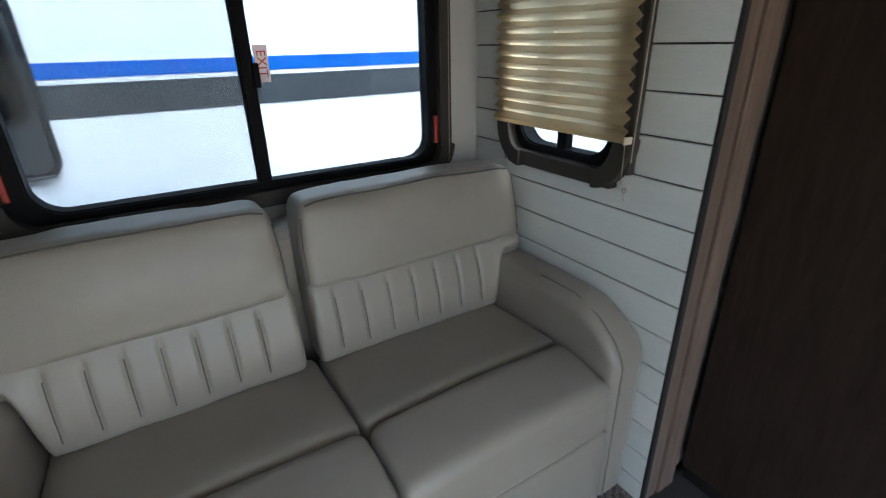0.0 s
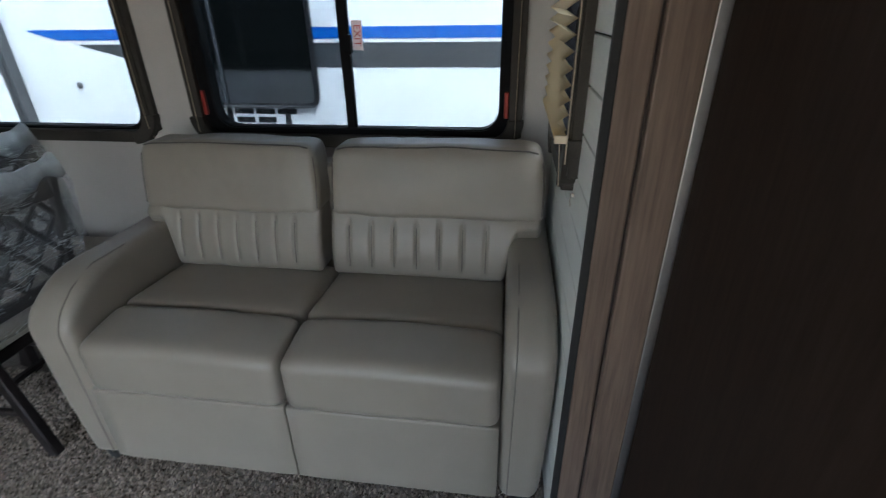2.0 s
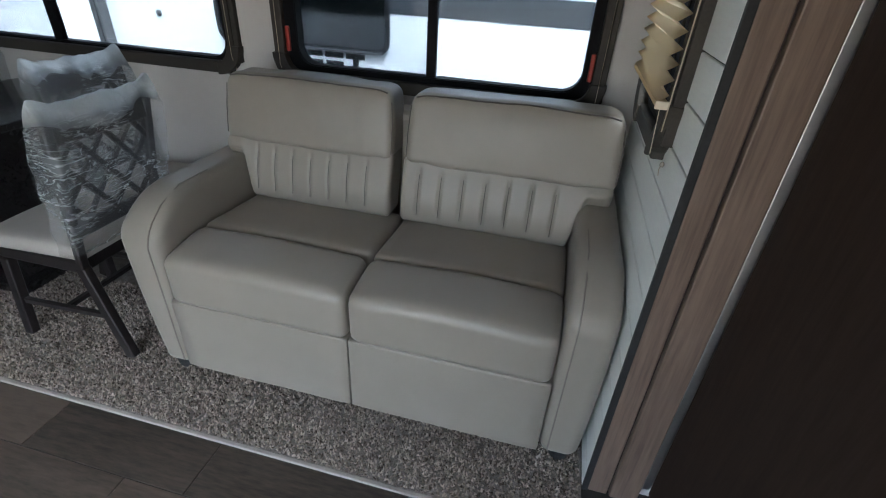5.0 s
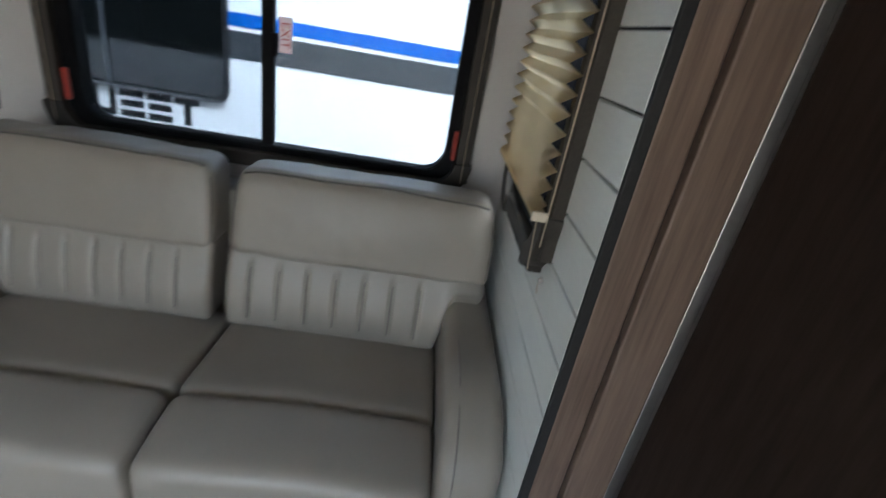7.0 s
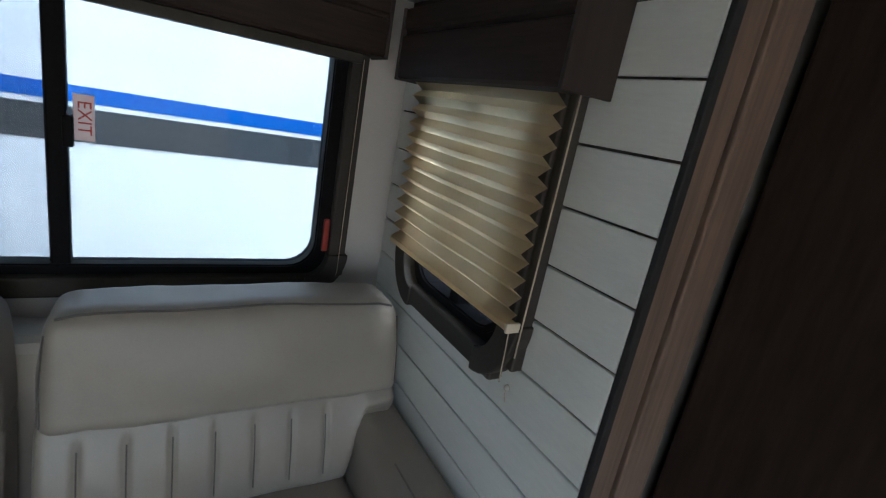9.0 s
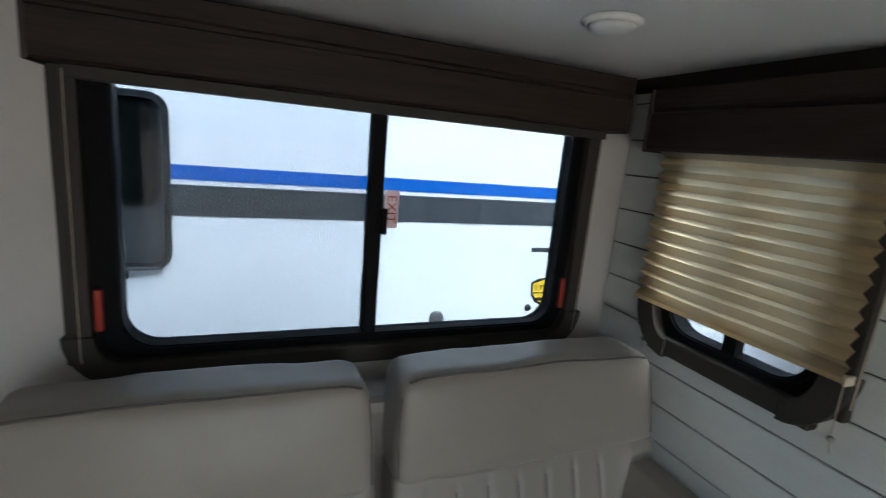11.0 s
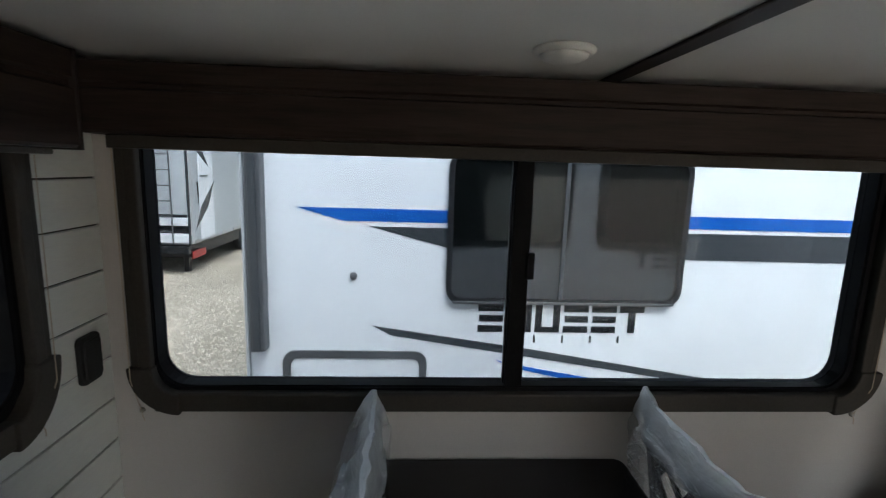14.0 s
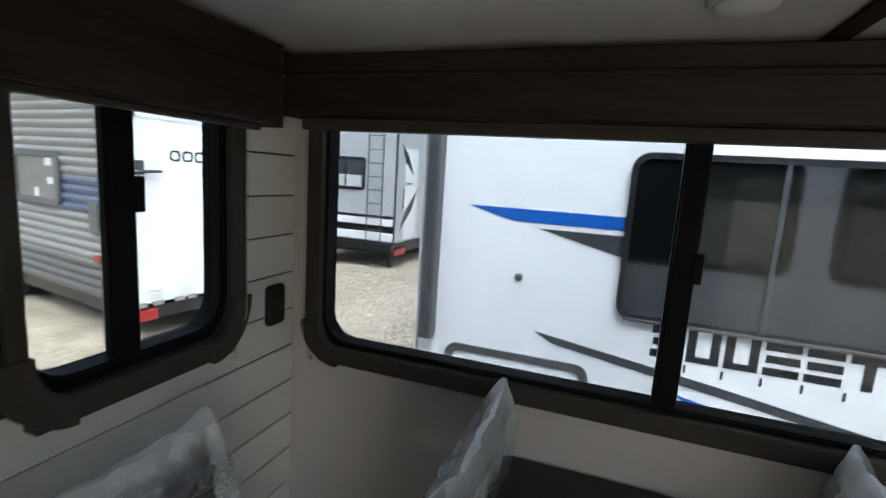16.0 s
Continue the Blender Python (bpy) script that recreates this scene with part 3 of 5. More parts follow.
# ---- windows ----
def window(name, at, turn, u0, u1, bottom, top, mullion, label, left=0.092, right=0.092, release=True, ear=0.12, sill=0.078):
    """A sliding trailer window with taupe trim; local x runs along the wall, local y points out of the room."""
    w = thing(name, at, label, "window", turn=turn, kind="structure")
    for edge, s in ((u0, 1), (u1, -1)):
        bm = bmesh.new()
        for a, b, front in ((0.0, 0.022, -0.026), (0.0215, 0.052, -0.033)):
            box(bm, min(edge + s * a, edge + s * b), max(edge + s * a, edge + s * b), front, 0.012, bottom + 0.05, top, bevel=0.004)
        part("trim_bar", bm, TRIM_PLASTIC, w)
    part("trim_bar", boxed(u0 + 0.052, u1 - 0.052, -0.033, 0.012, bottom, bottom + 0.052, bevel=0.006), TRIM_PLASTIC, w)
    part("trim_bar", boxed(u0, u1, -0.033, 0.012, top, top + 0.05, bevel=0.006), TRIM_PLASTIC, w)
    for end, cx, a0 in ((u0, u0 + 0.118, 180), (u1, u1 - 0.118, 270)):
        cz = bottom + ear
        out = [(cx + 0.124 * math.cos(radians(a0 + 90 * i / 10)), cz + (ear + 0.006) * math.sin(radians(a0 + 90 * i / 10))) for i in range(11)]
        inn = [(cx + 0.062 * math.cos(radians(a0 + 90 * i / 10)), cz + (ear - 0.05) * math.sin(radians(a0 + 90 * i / 10))) for i in range(11)]
        part("corner_block", prism(out + inn[::-1], 0.05, "y", -0.040, bevel=0.004), TRIM_PLASTIC, w)
    g0, g1, gb, gt = u0 + left, u1 - right, bottom + sill, top + 0.03
    part("frame", ring(rounded(u0 + 0.045, u1 - 0.045, bottom + 0.045, top + 0.05, 0.03), rounded(g0, g1, gb, gt, 0.075), 0.052, "y", -0.006), BLACK_FRAME, w, "black aluminium frame with rounded corners")
    part("frame_bead", ring(rounded(g0 - 0.016, g1 + 0.016, gb - 0.016, gt + 0.016, 0.085), rounded(g0 - 0.004, g1 + 0.004, gb - 0.004, gt + 0.004, 0.076), 0.006, "y", -0.012), BLACK_FRAME, w)
    if u1 - u0 > 1:
        part("outer_frame", ring(rounded(u0 + 0.02, u1 - 0.02, bottom + 0.02, top + 0.075, 0.11), rounded(g0 - 0.02, g1 + 0.02, gb - 0.02, gt + 0.02, 0.09), 0.012, "y", 0.0555), BLACK_FRAME, w, "black outer clamp frame")
    part("mullion", boxed(mullion[0], mullion[1], -0.002, 0.03, gb - 0.01, gt, bevel=0.004), BLACK_FRAME, w)
    part("mullion_lip", boxed(mullion[0] - 0.004, mullion[0] - 0.0005, 0.012, 0.03, gb - 0.01, gt, bevel=0.001), BLACK_FRAME, w)
    for a, b, d in ((g0 - 0.01, mullion[0], 0.034), (mullion[1], g1 + 0.01, 0.024)):
        screened = d > 0.03 and u1 - u0 > 1
        pane = part("pane", boxed(a, b, d, d + 0.004, gb - 0.012, gt + 0.012), GLASS_SCREENED if screened else GLASS, w, "greyer pane behind an insect screen" if screened else "")
        pane.visible_shadow = False
    part("latch", boxed(mullion[1] - 0.008, mullion[1] + 0.012, -0.012, 0.01, bottom + 0.36, bottom + 0.43, bevel=0.003), BLACK_FRAME, w)
    if release:
        for e in (u0 + 0.054, u1 - 0.072):
            part("release_lever", boxed(e, e + 0.018, -0.020, -0.004, bottom + 0.125, bottom + 0.225, bevel=0.005), RED_PLASTIC, w, "red emergency release lever")
    return w


win_r = window("window_1", (0, YB, 0), 0, WIN_R[0], WIN_R[1], 0.952, 1.70, (0.205, 0.243), "black-framed sliding window with taupe trim behind the sofa", left=0.106)
win_l = window("window_2", (0, YB, 0), 0, WIN_L[0], WIN_L[1], 0.956, 1.70, (-1.682, -1.634), "wide black-framed sliding window with taupe trim over dinette", left=0.058, right=0.078, release=False, sill=0.064)
win_e = window("window_3", (XR, 0, 0), -90, -SIDE[1], -SIDE[0], 1.03, 1.66, (-1.045, -1.005), "small black-framed side window with taupe trim", release=False, ear=0.148)
win_w = window("window_4", (XL, 0, 0), 90, SIDE_L[0], SIDE_L[1], 1.05, 1.66, (0.952, 1.000), "small black-framed side window with taupe trim", left=0.058, right=0.066, release=False, ear=0.14)

sticker = part("exit_label", boxed(0.252, 0.292, 0.0225, 0.0236, 1.325, 1.43), LABEL_FILM, win_r, "pale pink exit sticker on the glass")
lettering("writing", "EXIT", 0.038, Matrix.Translation((0.272, 0.0222, 1.3775)) @ pose(0, 0, 0, 90, 0, 0) @ pose(0, 0, 0, 0, 0, -90), LABEL_RED, sticker, "red letters EXIT", depth=0.0002)


# ---- valances ----
def valance(at, turn, u0, u1, z0, z1, label, depth=0.108, caps=(True, True)):
    v = thing("window_valance", at, label, "valance", group="window valances", turn=turn)
    h = z1 - z0
    outline = [(-0.004, z0), (-depth + 0.006, z0), (-depth, z0 + 0.006), (-depth, z0 + h * 0.60), (-depth + 0.010, z0 + h * 0.63), (-depth + 0.010, z0 + h * 0.69), (-depth + 0.002, z0 + h * 0.72), (-depth + 0.002, z1 - 0.004), (-depth + 0.006, z1), (-0.004, z1)]
    wood = BROWN_WOOD
    part("face_board", prism(outline, u1 - u0 - 0.012, "x", u0 + 0.006), wood, v)
    if caps[0]:
        part("end_cap", boxed(u0 - 0.004, u0 + 0.006, -depth - 0.003, -0.003, z0 - 0.004, z1, bevel=0.002), FASCIA_DARK, v, "dark end cap")
    if caps[1]:
        part("end_cap", boxed(u1 - 0.006, u1 + 0.004, -depth - 0.003, -0.003, z0 - 0.004, z1, bevel=0.002), FASCIA_DARK, v, "dark end cap")
    return v


v = valance((0, YB, 0), 0, -0.470, 0.932, 1.648, 1.80, "brown wood-grain box valance above the sofa window")
part("blind_rail", boxed(-0.42, 0.88, -0.085, -0.045, 1.622, 1.647, bevel=0.003), TRIM_PLASTIC, v, "taupe bottom rail of the raised blind")
v = valance((0, YB, 0), 0, -2.672, -0.618, 1.648, 1.80, "long brown wood-grain box valance above the dinette window", caps=(False, True))
part("blind_rail", boxed(-2.62, -0.68, -0.085, -0.045, 1.617, 1.647, bevel=0.003), TRIM_PLASTIC, v, "taupe bottom rail of the raised blind")
v = valance((XR, 0, 0), -90, -1.317, -0.697, 1.600, 1.764, "brown wood-grain box valance over the side window blind", depth=0.108)
v = valance((XL, 0, 0), 90, 0.68, 1.304, 1.612, 1.80, "brown wood-grain box valance above the dinette side window", depth=0.10)
part("blind_rail", boxed(0.73, 1.27, -0.07, -0.04, 1.598, 1.611, bevel=0.003), TRIM_PLASTIC, v, "taupe bottom rail of the raised blind")


# ---- pleated blind, nearly drawn ----
def pleated_blind():
    b = thing("pleated_blind", (XR, 0, 0), "beige pleated blind nearly drawn over the side window", "blind", turn=-90)
    bm = bmesh.new()
    u0, u1, z0, z1, pleats, cols = -1.300, -0.752, 1.186, 1.600, 12, 24
    rows = []
    for i in range(pleats * 2 + 1):
        f = i / (pleats * 2)
        sag = 0.012 * math.sin(math.pi * f)
        out = -0.050 + (0.013 if i % 2 else -0.013)
        row = []
        for j in range(cols + 1):
            g = j / cols
            u = u0 + sag * 0.3 + (u1 - u0 - sag * 0.4) * g
            wob = 0.004 * noise.noise((u * 6, f * 9, 1.0))
            row.append(bm.verts.new((u, out + wob, z1 + (z0 - z1) * f + 0.006 * (g - 0.5) * -1 + 0.003 * noise.noise((u * 4, f * 5, 7.0)))))
        rows.append(row)
    for p, q in zip(rows, rows[1:]):
        for j in range(cols):
            bm.faces.new((p[j], p[j + 1], q[j + 1], q[j]))
    part("cloth", bm, BLIND, b)
    part("bottom_rail", boxed(u0 - 0.002, u1 + 0.004, -0.064, -0.036, 1.172, 1.186, bevel=0.003), BLIND, b)
    part("rail_cap", boxed(u1 + 0.0045, u1 + 0.013, -0.066, -0.034, 1.169, 1.189, bevel=0.003), CREAM, b, "cream rail end cap")
    part("cord", tube([(u1 + 0.024, -0.036, 1.60), (u1 + 0.022, -0.036, 1.40), (u1 + 0.018, -0.036, 1.12)], 0.0016, 6), CORD, b, "thin cream guide cord")
    part("cord", tube([(u1 + 0.004, -0.052, 1.172), (u1 + 0.002, -0.045, 1.06)], 0.0012, 6), CORD, b, "thin cream guide cord")
    return b


pleated_blind()


def cord_anchor(at, turn, top=0.0, group="blind cord anchors"):
    """A knob on the wall; top: height above it at which its guide cord enters the valance."""
    a = thing("cord_anchor", at, "small clear cord anchor knob below the window", "knob", group, turn)
    bm = lathe([(0.003, 0), (0.007, 0.002), (0.007, 0.006), (0.004, 0.010)], 12)
    bmesh.ops.transform(bm, matrix=pose(0, 0, 0, 90, 0, 0), verts=bm.verts)
    part("knob", bm, CLEAR_KNOB, a, smooth=True)
    part("cord_end", tube([(0, -0.006, 0.0), (0.003, -0.010, -0.012), (0.006, -0.008, -0.028)], 0.0011, 6), CORD, a, "loose knotted cord end")
    if top:
        part("cord", tube([(0, -0.008, 0.002), (0.001, -0.046, 0.10), (0.003, -0.048, top)], 0.0011, 6), CORD, a, "thin taut guide cord")
    return a


cord_anchor((XR - 0.0005, 0.767, 1.030), -90)
cord_anchor((XR - 0.0005, 1.292, 1.035), -90)
cord_anchor((XL + 0.0005, 1.246, 1.046), 90, 0.55)
cord_anchor((-2.634, YB - 0.0005, 0.948), 0, 0.69)
cord_anchor((-0.672, YB - 0.0005, 0.936), 0, 0.70)
cord_anchor((-0.436, YB - 0.0005, 0.930), 0, 0.71)
cord_anchor((0.891, YB - 0.0005, 0.926), 0, 0.71)

# ---- ceiling lights and wall plate ----
for x, y in ((-0.305, 1.060), (0.545, 1.048), (-1.664, 1.212)):
    lamp = thing("ceiling_light", (x, y, TOP), "round white frosted puck light, unlit, on the ceiling", "ceiling light", "ceiling puck lights")
    part("ring", lathe([(0.057, -0.0005), (0.058, -0.006), (0.053, -0.011), (0.046, -0.0115)], 32), CEILING_VINYL, lamp, smooth=True)
    part("lens", lathe([(0.0465, -0.010), (0.043, -0.017), (0.033, -0.022), (0.017, -0.025), (0.004, -0.026)], 32), LENS, lamp, "frosted dome lens", smooth=True)
plate = thing("outlet_cover", (XL, 1.402, 1.127), "black plastic outlet cover on the shiplap wall", "outlet", turn=90)
part("plate", prism(rounded(-0.036, 0.036, -0.058, 0.058, 0.014), 0.012, "y", -0.0125, bevel=0.002), BLACK_RUBBER, plate)
part("flap", prism(rounded(-0.028, 0.028, -0.048, 0.048, 0.010), 0.006, "y", -0.019, bevel=0.002), BLACK_RUBBER, plate)

# ---- sofa ----
def sofa():
    s = thing("loveseat_sofa", (0.241, 0, 0), "greige leatherette two-seat sofa with channel-stitched backs on carpet", "sofa")
    X = lambda x: x - 0.241
    part("base", boxed(X(-0.455), X(0.888), 0.66, 1.44, 0.05, 0.40), UPHOLSTERY, s)

    def crinkle(p, amount=0.0035, scale=7.0):
        return Vector((0, 0, amount)) * noise.noise(p * scale) + Vector((0, -amount * 0.7, 0)) * noise.noise(p * scale * 1.7 + Vector((9, 3, 1)))

    # seats: a front roll and a rear pad on each side
    for x0, x1 in ((-0.450, 0.217), (0.223, 0.884)):
        def front(p, x0=x0, x1=x1):
            f = (p.x - X(x0)) / (x1 - x0)
            g = max(0, min(1, (p.y - 0.585) / 0.22))
            w = max(0.0, min(1.0, (p.z - 0.40) / 0.14))
            p = p + Vector((0, 0, (0.012 * math.sin(math.pi * f) - 0.030 * (1 - g) ** 2) * w * w * (3 - 2 * w)))
            return p + crinkle(p) * max(0.0, min(1.0, (p.z - 0.39) / 0.08))
        seat = part("seat_front", soft_box(X(x0), X(x1), 0.588, 0.811, 0.352, 0.566, 0.036, (20, 16, 32), front), UPHOLSTERY, s, smooth=True)

        def rear(p, x0=x0, x1=x1):
            f = (p.x - X(x0)) / (x1 - x0)
            if p.z > 0.5:
                p = p + Vector((0, 0, 0.010 * math.sin(math.pi * f) - 0.022 * max(0.0, (p.y - 0.82) / 0.36)))
            return p + crinkle(p) + crinkle(p, 0.0015, 22)
        part("seat_rear", soft_box(X(x0), X(x1), 0.814, 1.20, 0.40, 0.562, 0.028, 16, rear), UPHOLSTERY, s, smooth=True)
    # skirt below the seats, in two panels
    for x0, x1 in ((-0.453, 0.2185), (0.2215, 0.886)):
        part("skirt_panel", soft_box(X(x0), X(x1), 0.5895, 0.665, 0.055, 0.366, 0.010, (12, 8, 70), lambda p: p + crinkle(p, 0.0015, 5) * max(0.0, min(1.0, (0.34 - p.z) / 0.05))), UPHOLSTERY, s, smooth=True)
    # arms
    for x0, x1, flare in ((-0.616, -0.455, 0.055), (0.888, 1.034, 0.016)):
        def arm(p, x0=x0, x1=x1, flare=flare):
            y = max(0.60, min(1.43, p.y))
            crest = 0.722 - 0.125 * max(0.0, (0.82 - y) / 0.22) ** 2
            k = max(0.0, min(1.0, (p.z - 0.04) / (0.735 - 0.04)))
            side = -1 if x0 < 0 else 1
            f = (p.x - X(x0)) / (x1 - x0)
            f = f if side > 0 else 1 - f
            taper = -side * flare * (1 - k) ** 1.5 * f
            bulge = side * 0.008 * math.sin(math.pi * k) * (f - 0.3)
            return Vector((p.x + taper + bulge, p.y, 0.04 + (crest - 0.04) * k)) + crinkle(p, 0.002)
        a = part("arm", soft_box(X(x0), X(x1), 0.600, 1.43, 0.04, 0.735, 0.046, 26, arm), UPHOLSTERY, s, smooth=True)
        # piping round the front panel's inner edge
        xx = X(x1 - 0.034) if x0 < 0 else X(x0 + 0.034)
        line = [(0.6012, 0.07 + 0.062 * i) for i in range(11)] + [(0.6012 + 0.046 * (1 - math.cos(t)), 0.6885 + 0.046 * math.sin(t)) for t in (0.3, 0.7, 1.1, 1.5)] + [(0.70, 0.7355), (0.80, 0.7355), (0.95, 0.7355)]
        part("piping", tube([arm(Vector((xx, y, z))) + Vector((0, -0.001, 0.001)) for y, z in line], 0.0026, 6), ARM_PIPING, a)
    lean = lambda p: Vector((p.x, p.y + 0.20 * (p.z - 0.70), p.z))

    # backs: a head roll over a channelled lower pad
    for up, low, notch in (((-0.545, 0.176), (-0.539, 0.178), -1), ((0.222, 1.008), (0.219, 1.001), 1)):
        def head(p, up=up):
            f = (p.x - X(up[0])) / (up[1] - up[0])
            g = (p.z - 0.775) / 0.25
            # the stuffing falls away towards the top corners
            e = max(0.0, min(1.0, (abs(f - 0.5) - 0.41) / 0.09)) ** 2
            p = p - Vector((math.copysign(0.010, f - 0.5), 0, 0.020)) * e * max(0.0, min(1.0, (p.z - 0.90) / 0.10))
            puff = 0.016 * math.sin(math.pi * max(0, min(1, f))) * (1 if p.y < 1.2 else 0) * math.sin(math.pi * max(0.15, min(1, g)))
            return lean(p + Vector((0, -puff, 0.008 * math.sin(math.pi * f) if p.z > 0.95 else 0)) + crinkle(p, 0.0045, 5) + crinkle(p, 0.0025, 15))
        roll = part("head_cushion", soft_box(X(up[0]), X(up[1]), 1.138, 1.292, 0.772, 1.028, 0.032, (64, 18, 24), head), UPHOLSTERY, s, smooth=True)
        # stitched piping along the top front edge, darkened to paint the seam's shade
        pts = []
        for i in range(21):
            f = i / 20
            p = Vector((X(up[0]) + 0.03 + (up[1] - up[0] - 0.06) * f, 1.1474, 1.0186))
            pts.append(head(p) + Vector((0, -0.0028, 0.0022)))
        part("piping", tube(pts, 0.0030, 6), SHADED_PIPING, roll)
        # the seam turns down the front corners
        for x in (up[0] + 0.0094, up[1] - 0.0094):
            pts = [head(Vector((X(x), 1.1474, 0.80 + 0.20 * i / 12))) + Vector((0.001 if x > (up[0] + up[1]) / 2 else -0.001, -0.001, 0)) for i in range(13)]
            part("piping", tube(pts, 0.0019, 6), SHADED_PIPING, roll)
        width = low[1] - low[0]
        lines = [0.092 + 0.11 * i for i in range(7)] if notch > 0 else [0.855 - 0.11 * i for i in range(7)]

        def channel(p, low=low, width=width, lines=lines, notch=notch):
            f = (p.x - X(low[0])) / width
            dip = 0.0
            if p.y < 1.2:
                near = min(abs(f - q) for q in lines) / 0.11
                fade = max(0.0, min(1.0, (p.z - 0.575) / 0.04)) * max(0.0, min(1.0, (0.77 - p.z) / 0.02))
                dip = 0.009 * math.exp(-(near / 0.075) ** 2) * fade
            low_z = max(0.0, min(1.0, (0.79 - p.z) / 0.22))
            belly = 0.016 * math.sin(math.pi * max(0, min(1, (p.z - 0.55) / 0.23)))
            # the lower edge rises at the outer end to clear the arm
            edge = max(0.0, min(1.0, (f - 0.825) / 0.07 if notch > 0 else (0.165 - f) / 0.07))
            lift = 0.165 * edge * edge * (3 - 2 * edge) * low_z
            return lean(p + Vector((0, dip - belly * (1 if p.y < 1.2 else 0), lift)) + crinkle(p, 0.004, 6))
        pad = part("back_cushion", soft_box(X(low[0]), X(low[1]), 1.143, 1.27, 0.548, 0.800, 0.022, (130, 8, 22), channel), UPHOLSTERY, s, "vertical channel-stitched pad", smooth=True)
        # stitch lines, their dark colour painting the crease shade in each channel
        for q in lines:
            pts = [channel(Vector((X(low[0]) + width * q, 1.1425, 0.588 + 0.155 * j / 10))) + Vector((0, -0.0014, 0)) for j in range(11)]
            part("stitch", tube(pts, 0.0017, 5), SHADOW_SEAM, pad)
    part("back_frame", boxed(X(-0.52), X(0.99), 1.29, 1.44, 0.05, 0.93, bevel=0.03), UPHOLSTERY, s)
    for x in (-0.51, 0.96):
        for y in (0.645, 1.38):
            part("foot", lathe([(0.030, 0.0), (0.036, 0.03), (0.036, 0.062)], 16), BLACK_RUBBER, s, "short black round foot").location = (X(x), y, 0.006)
    return s


sofa()


# ---- dining chairs in plastic film ----
def bar(a, b, w, d):
    """A squared bar from a to b, w wide and d deep."""
    a, b = Vector(a), Vector(b)
    bm = boxed(-w / 2, w / 2, -d / 2, d / 2, 0, (b - a).length, bevel=0.004, segments=1)
    z = (b - a).normalized()
    x = Vector((0, 1, 0)).cross(z).normalized()
    turn = Matrix((x, z.cross(x), z)).transposed().to_4x4()
    bmesh.ops.transform(bm, matrix=Matrix.Translation(a) @ turn, verts=bm.verts)
    return bm


def dining_chair(at, turn):
    """Faces local +y; the back stands at local y = 0 and leans to -y."""
    c = thing("dining_chair", at, "black lattice-back dining chair with taupe seat, back wrapped in clear plastic", "chair", "chairs round the dinette table", turn)
    part("seat", soft_box(-0.215, 0.215, 0.0, 0.42, 0.425, 0.492, 0.026, 12, lambda p: p + Vector((p.x * (-0.10 + 0.24 * p.y), 0, 0.012 * math.cos(p.x * 6) if p.z > 0.46 else 0))), SEAT_VINYL, c, "taupe padded vinyl seat", smooth=True)
    part("seat_frame", boxed(-0.195, 0.195, 0.02, 0.405, 0.375, 0.424, bevel=0.006), CHAIR_WOOD, c)
    for s in (-1, 1):
        part("leg", bar((s * 0.185, 0.385, 0.375), (s * 0.205, 0.415, 0.004), 0.038, 0.038), CHAIR_WOOD, c)
        part("leg", bar((s * 0.185, 0.02, 0.40), (s * 0.20, -0.085, 0.004), 0.036, 0.040), CHAIR_WOOD, c)
        part("back_post", bar((s * 0.185, 0.02, 0.38), (s * 0.198, -0.075, 0.962), 0.034, 0.026), CHAIR_WOOD, c)
        part("stretcher", bar((s * 0.192, 0.395, 0.17), (s * 0.192, -0.035, 0.19), 0.020, 0.026), CHAIR_WOOD, c)
    part("stretcher", bar((-0.19, 0.18, 0.18), (0.19, 0.18, 0.18), 0.020, 0.026), CHAIR_WOOD, c)
    Y = lambda z: 0.02 - 0.098 * (z - 0.38) / 0.605
    part("top_rail", bar((-0.185, Y(0.915), 0.915), (0.185, Y(0.915), 0.915), 0.085, 0.020), CHAIR_WOOD, c)
    part("lower_rail", bar((-0.185, Y(0.55), 0.55), (0.185, Y(0.55), 0.55), 0.05, 0.022), CHAIR_WOOD, c)
    # crossing slats of the lattice
    for s in (1, -1):
        for c0 in (-0.24, -0.12, 0.0, 0.12, 0.24):
            ends = sorted(max(0.57, min(0.885, 0.7275 + (x - c0) / 0.8)) for x in (-0.182, 0.182))
            if ends[1] - ends[0] > 0.05:
                part("lattice_slat", bar(*[(s * (c0 + 0.8 * (z - 0.7275)), Y(z) + 0.003 * s, z) for z in ends], 0.024, 0.010), CHAIR_WOOD, c)
    # film bag pulled over the back, flat seams standing up as two ears

    def bag(p):
        f = (p.z - 0.47) / 0.55
        yy = Y(p.z) + (p.y - 0.0) * (0.55 + 0.6 * math.sin(math.pi * max(0, min(1, f * 0.9))))
        ear = max(0.0, (abs(p.x) - 0.16) / 0.07)
        up = (0.028 * ear - 0.014) if p.z > 0.95 else 0
        pinch = 1.0 - 0.9 * max(0.0, min(1.0, (p.z - 0.925) / 0.09)) ** 1.1
        ruck = 0.012 * noise.noise(p * 11) + 0.007 * noise.noise(p * 26)
        return Vector((p.x * (1 + 0.05 * noise.noise(Vector((p.z * 7, 2, 3)))) + 0.008 * noise.noise(p * 14), Y(p.z) + (yy - Y(p.z)) * pinch + ruck, p.z + up + 0.010 * noise.noise(Vector((p.x * 18, 1, p.y)))))
    film = part("plastic_wrap", soft_box(-0.232, 0.232, -0.054, 0.054, 0.465, 1.018, 0.016, 40, bag), FILM, c, "crinkled clear plastic film bag", smooth=True)
    return c


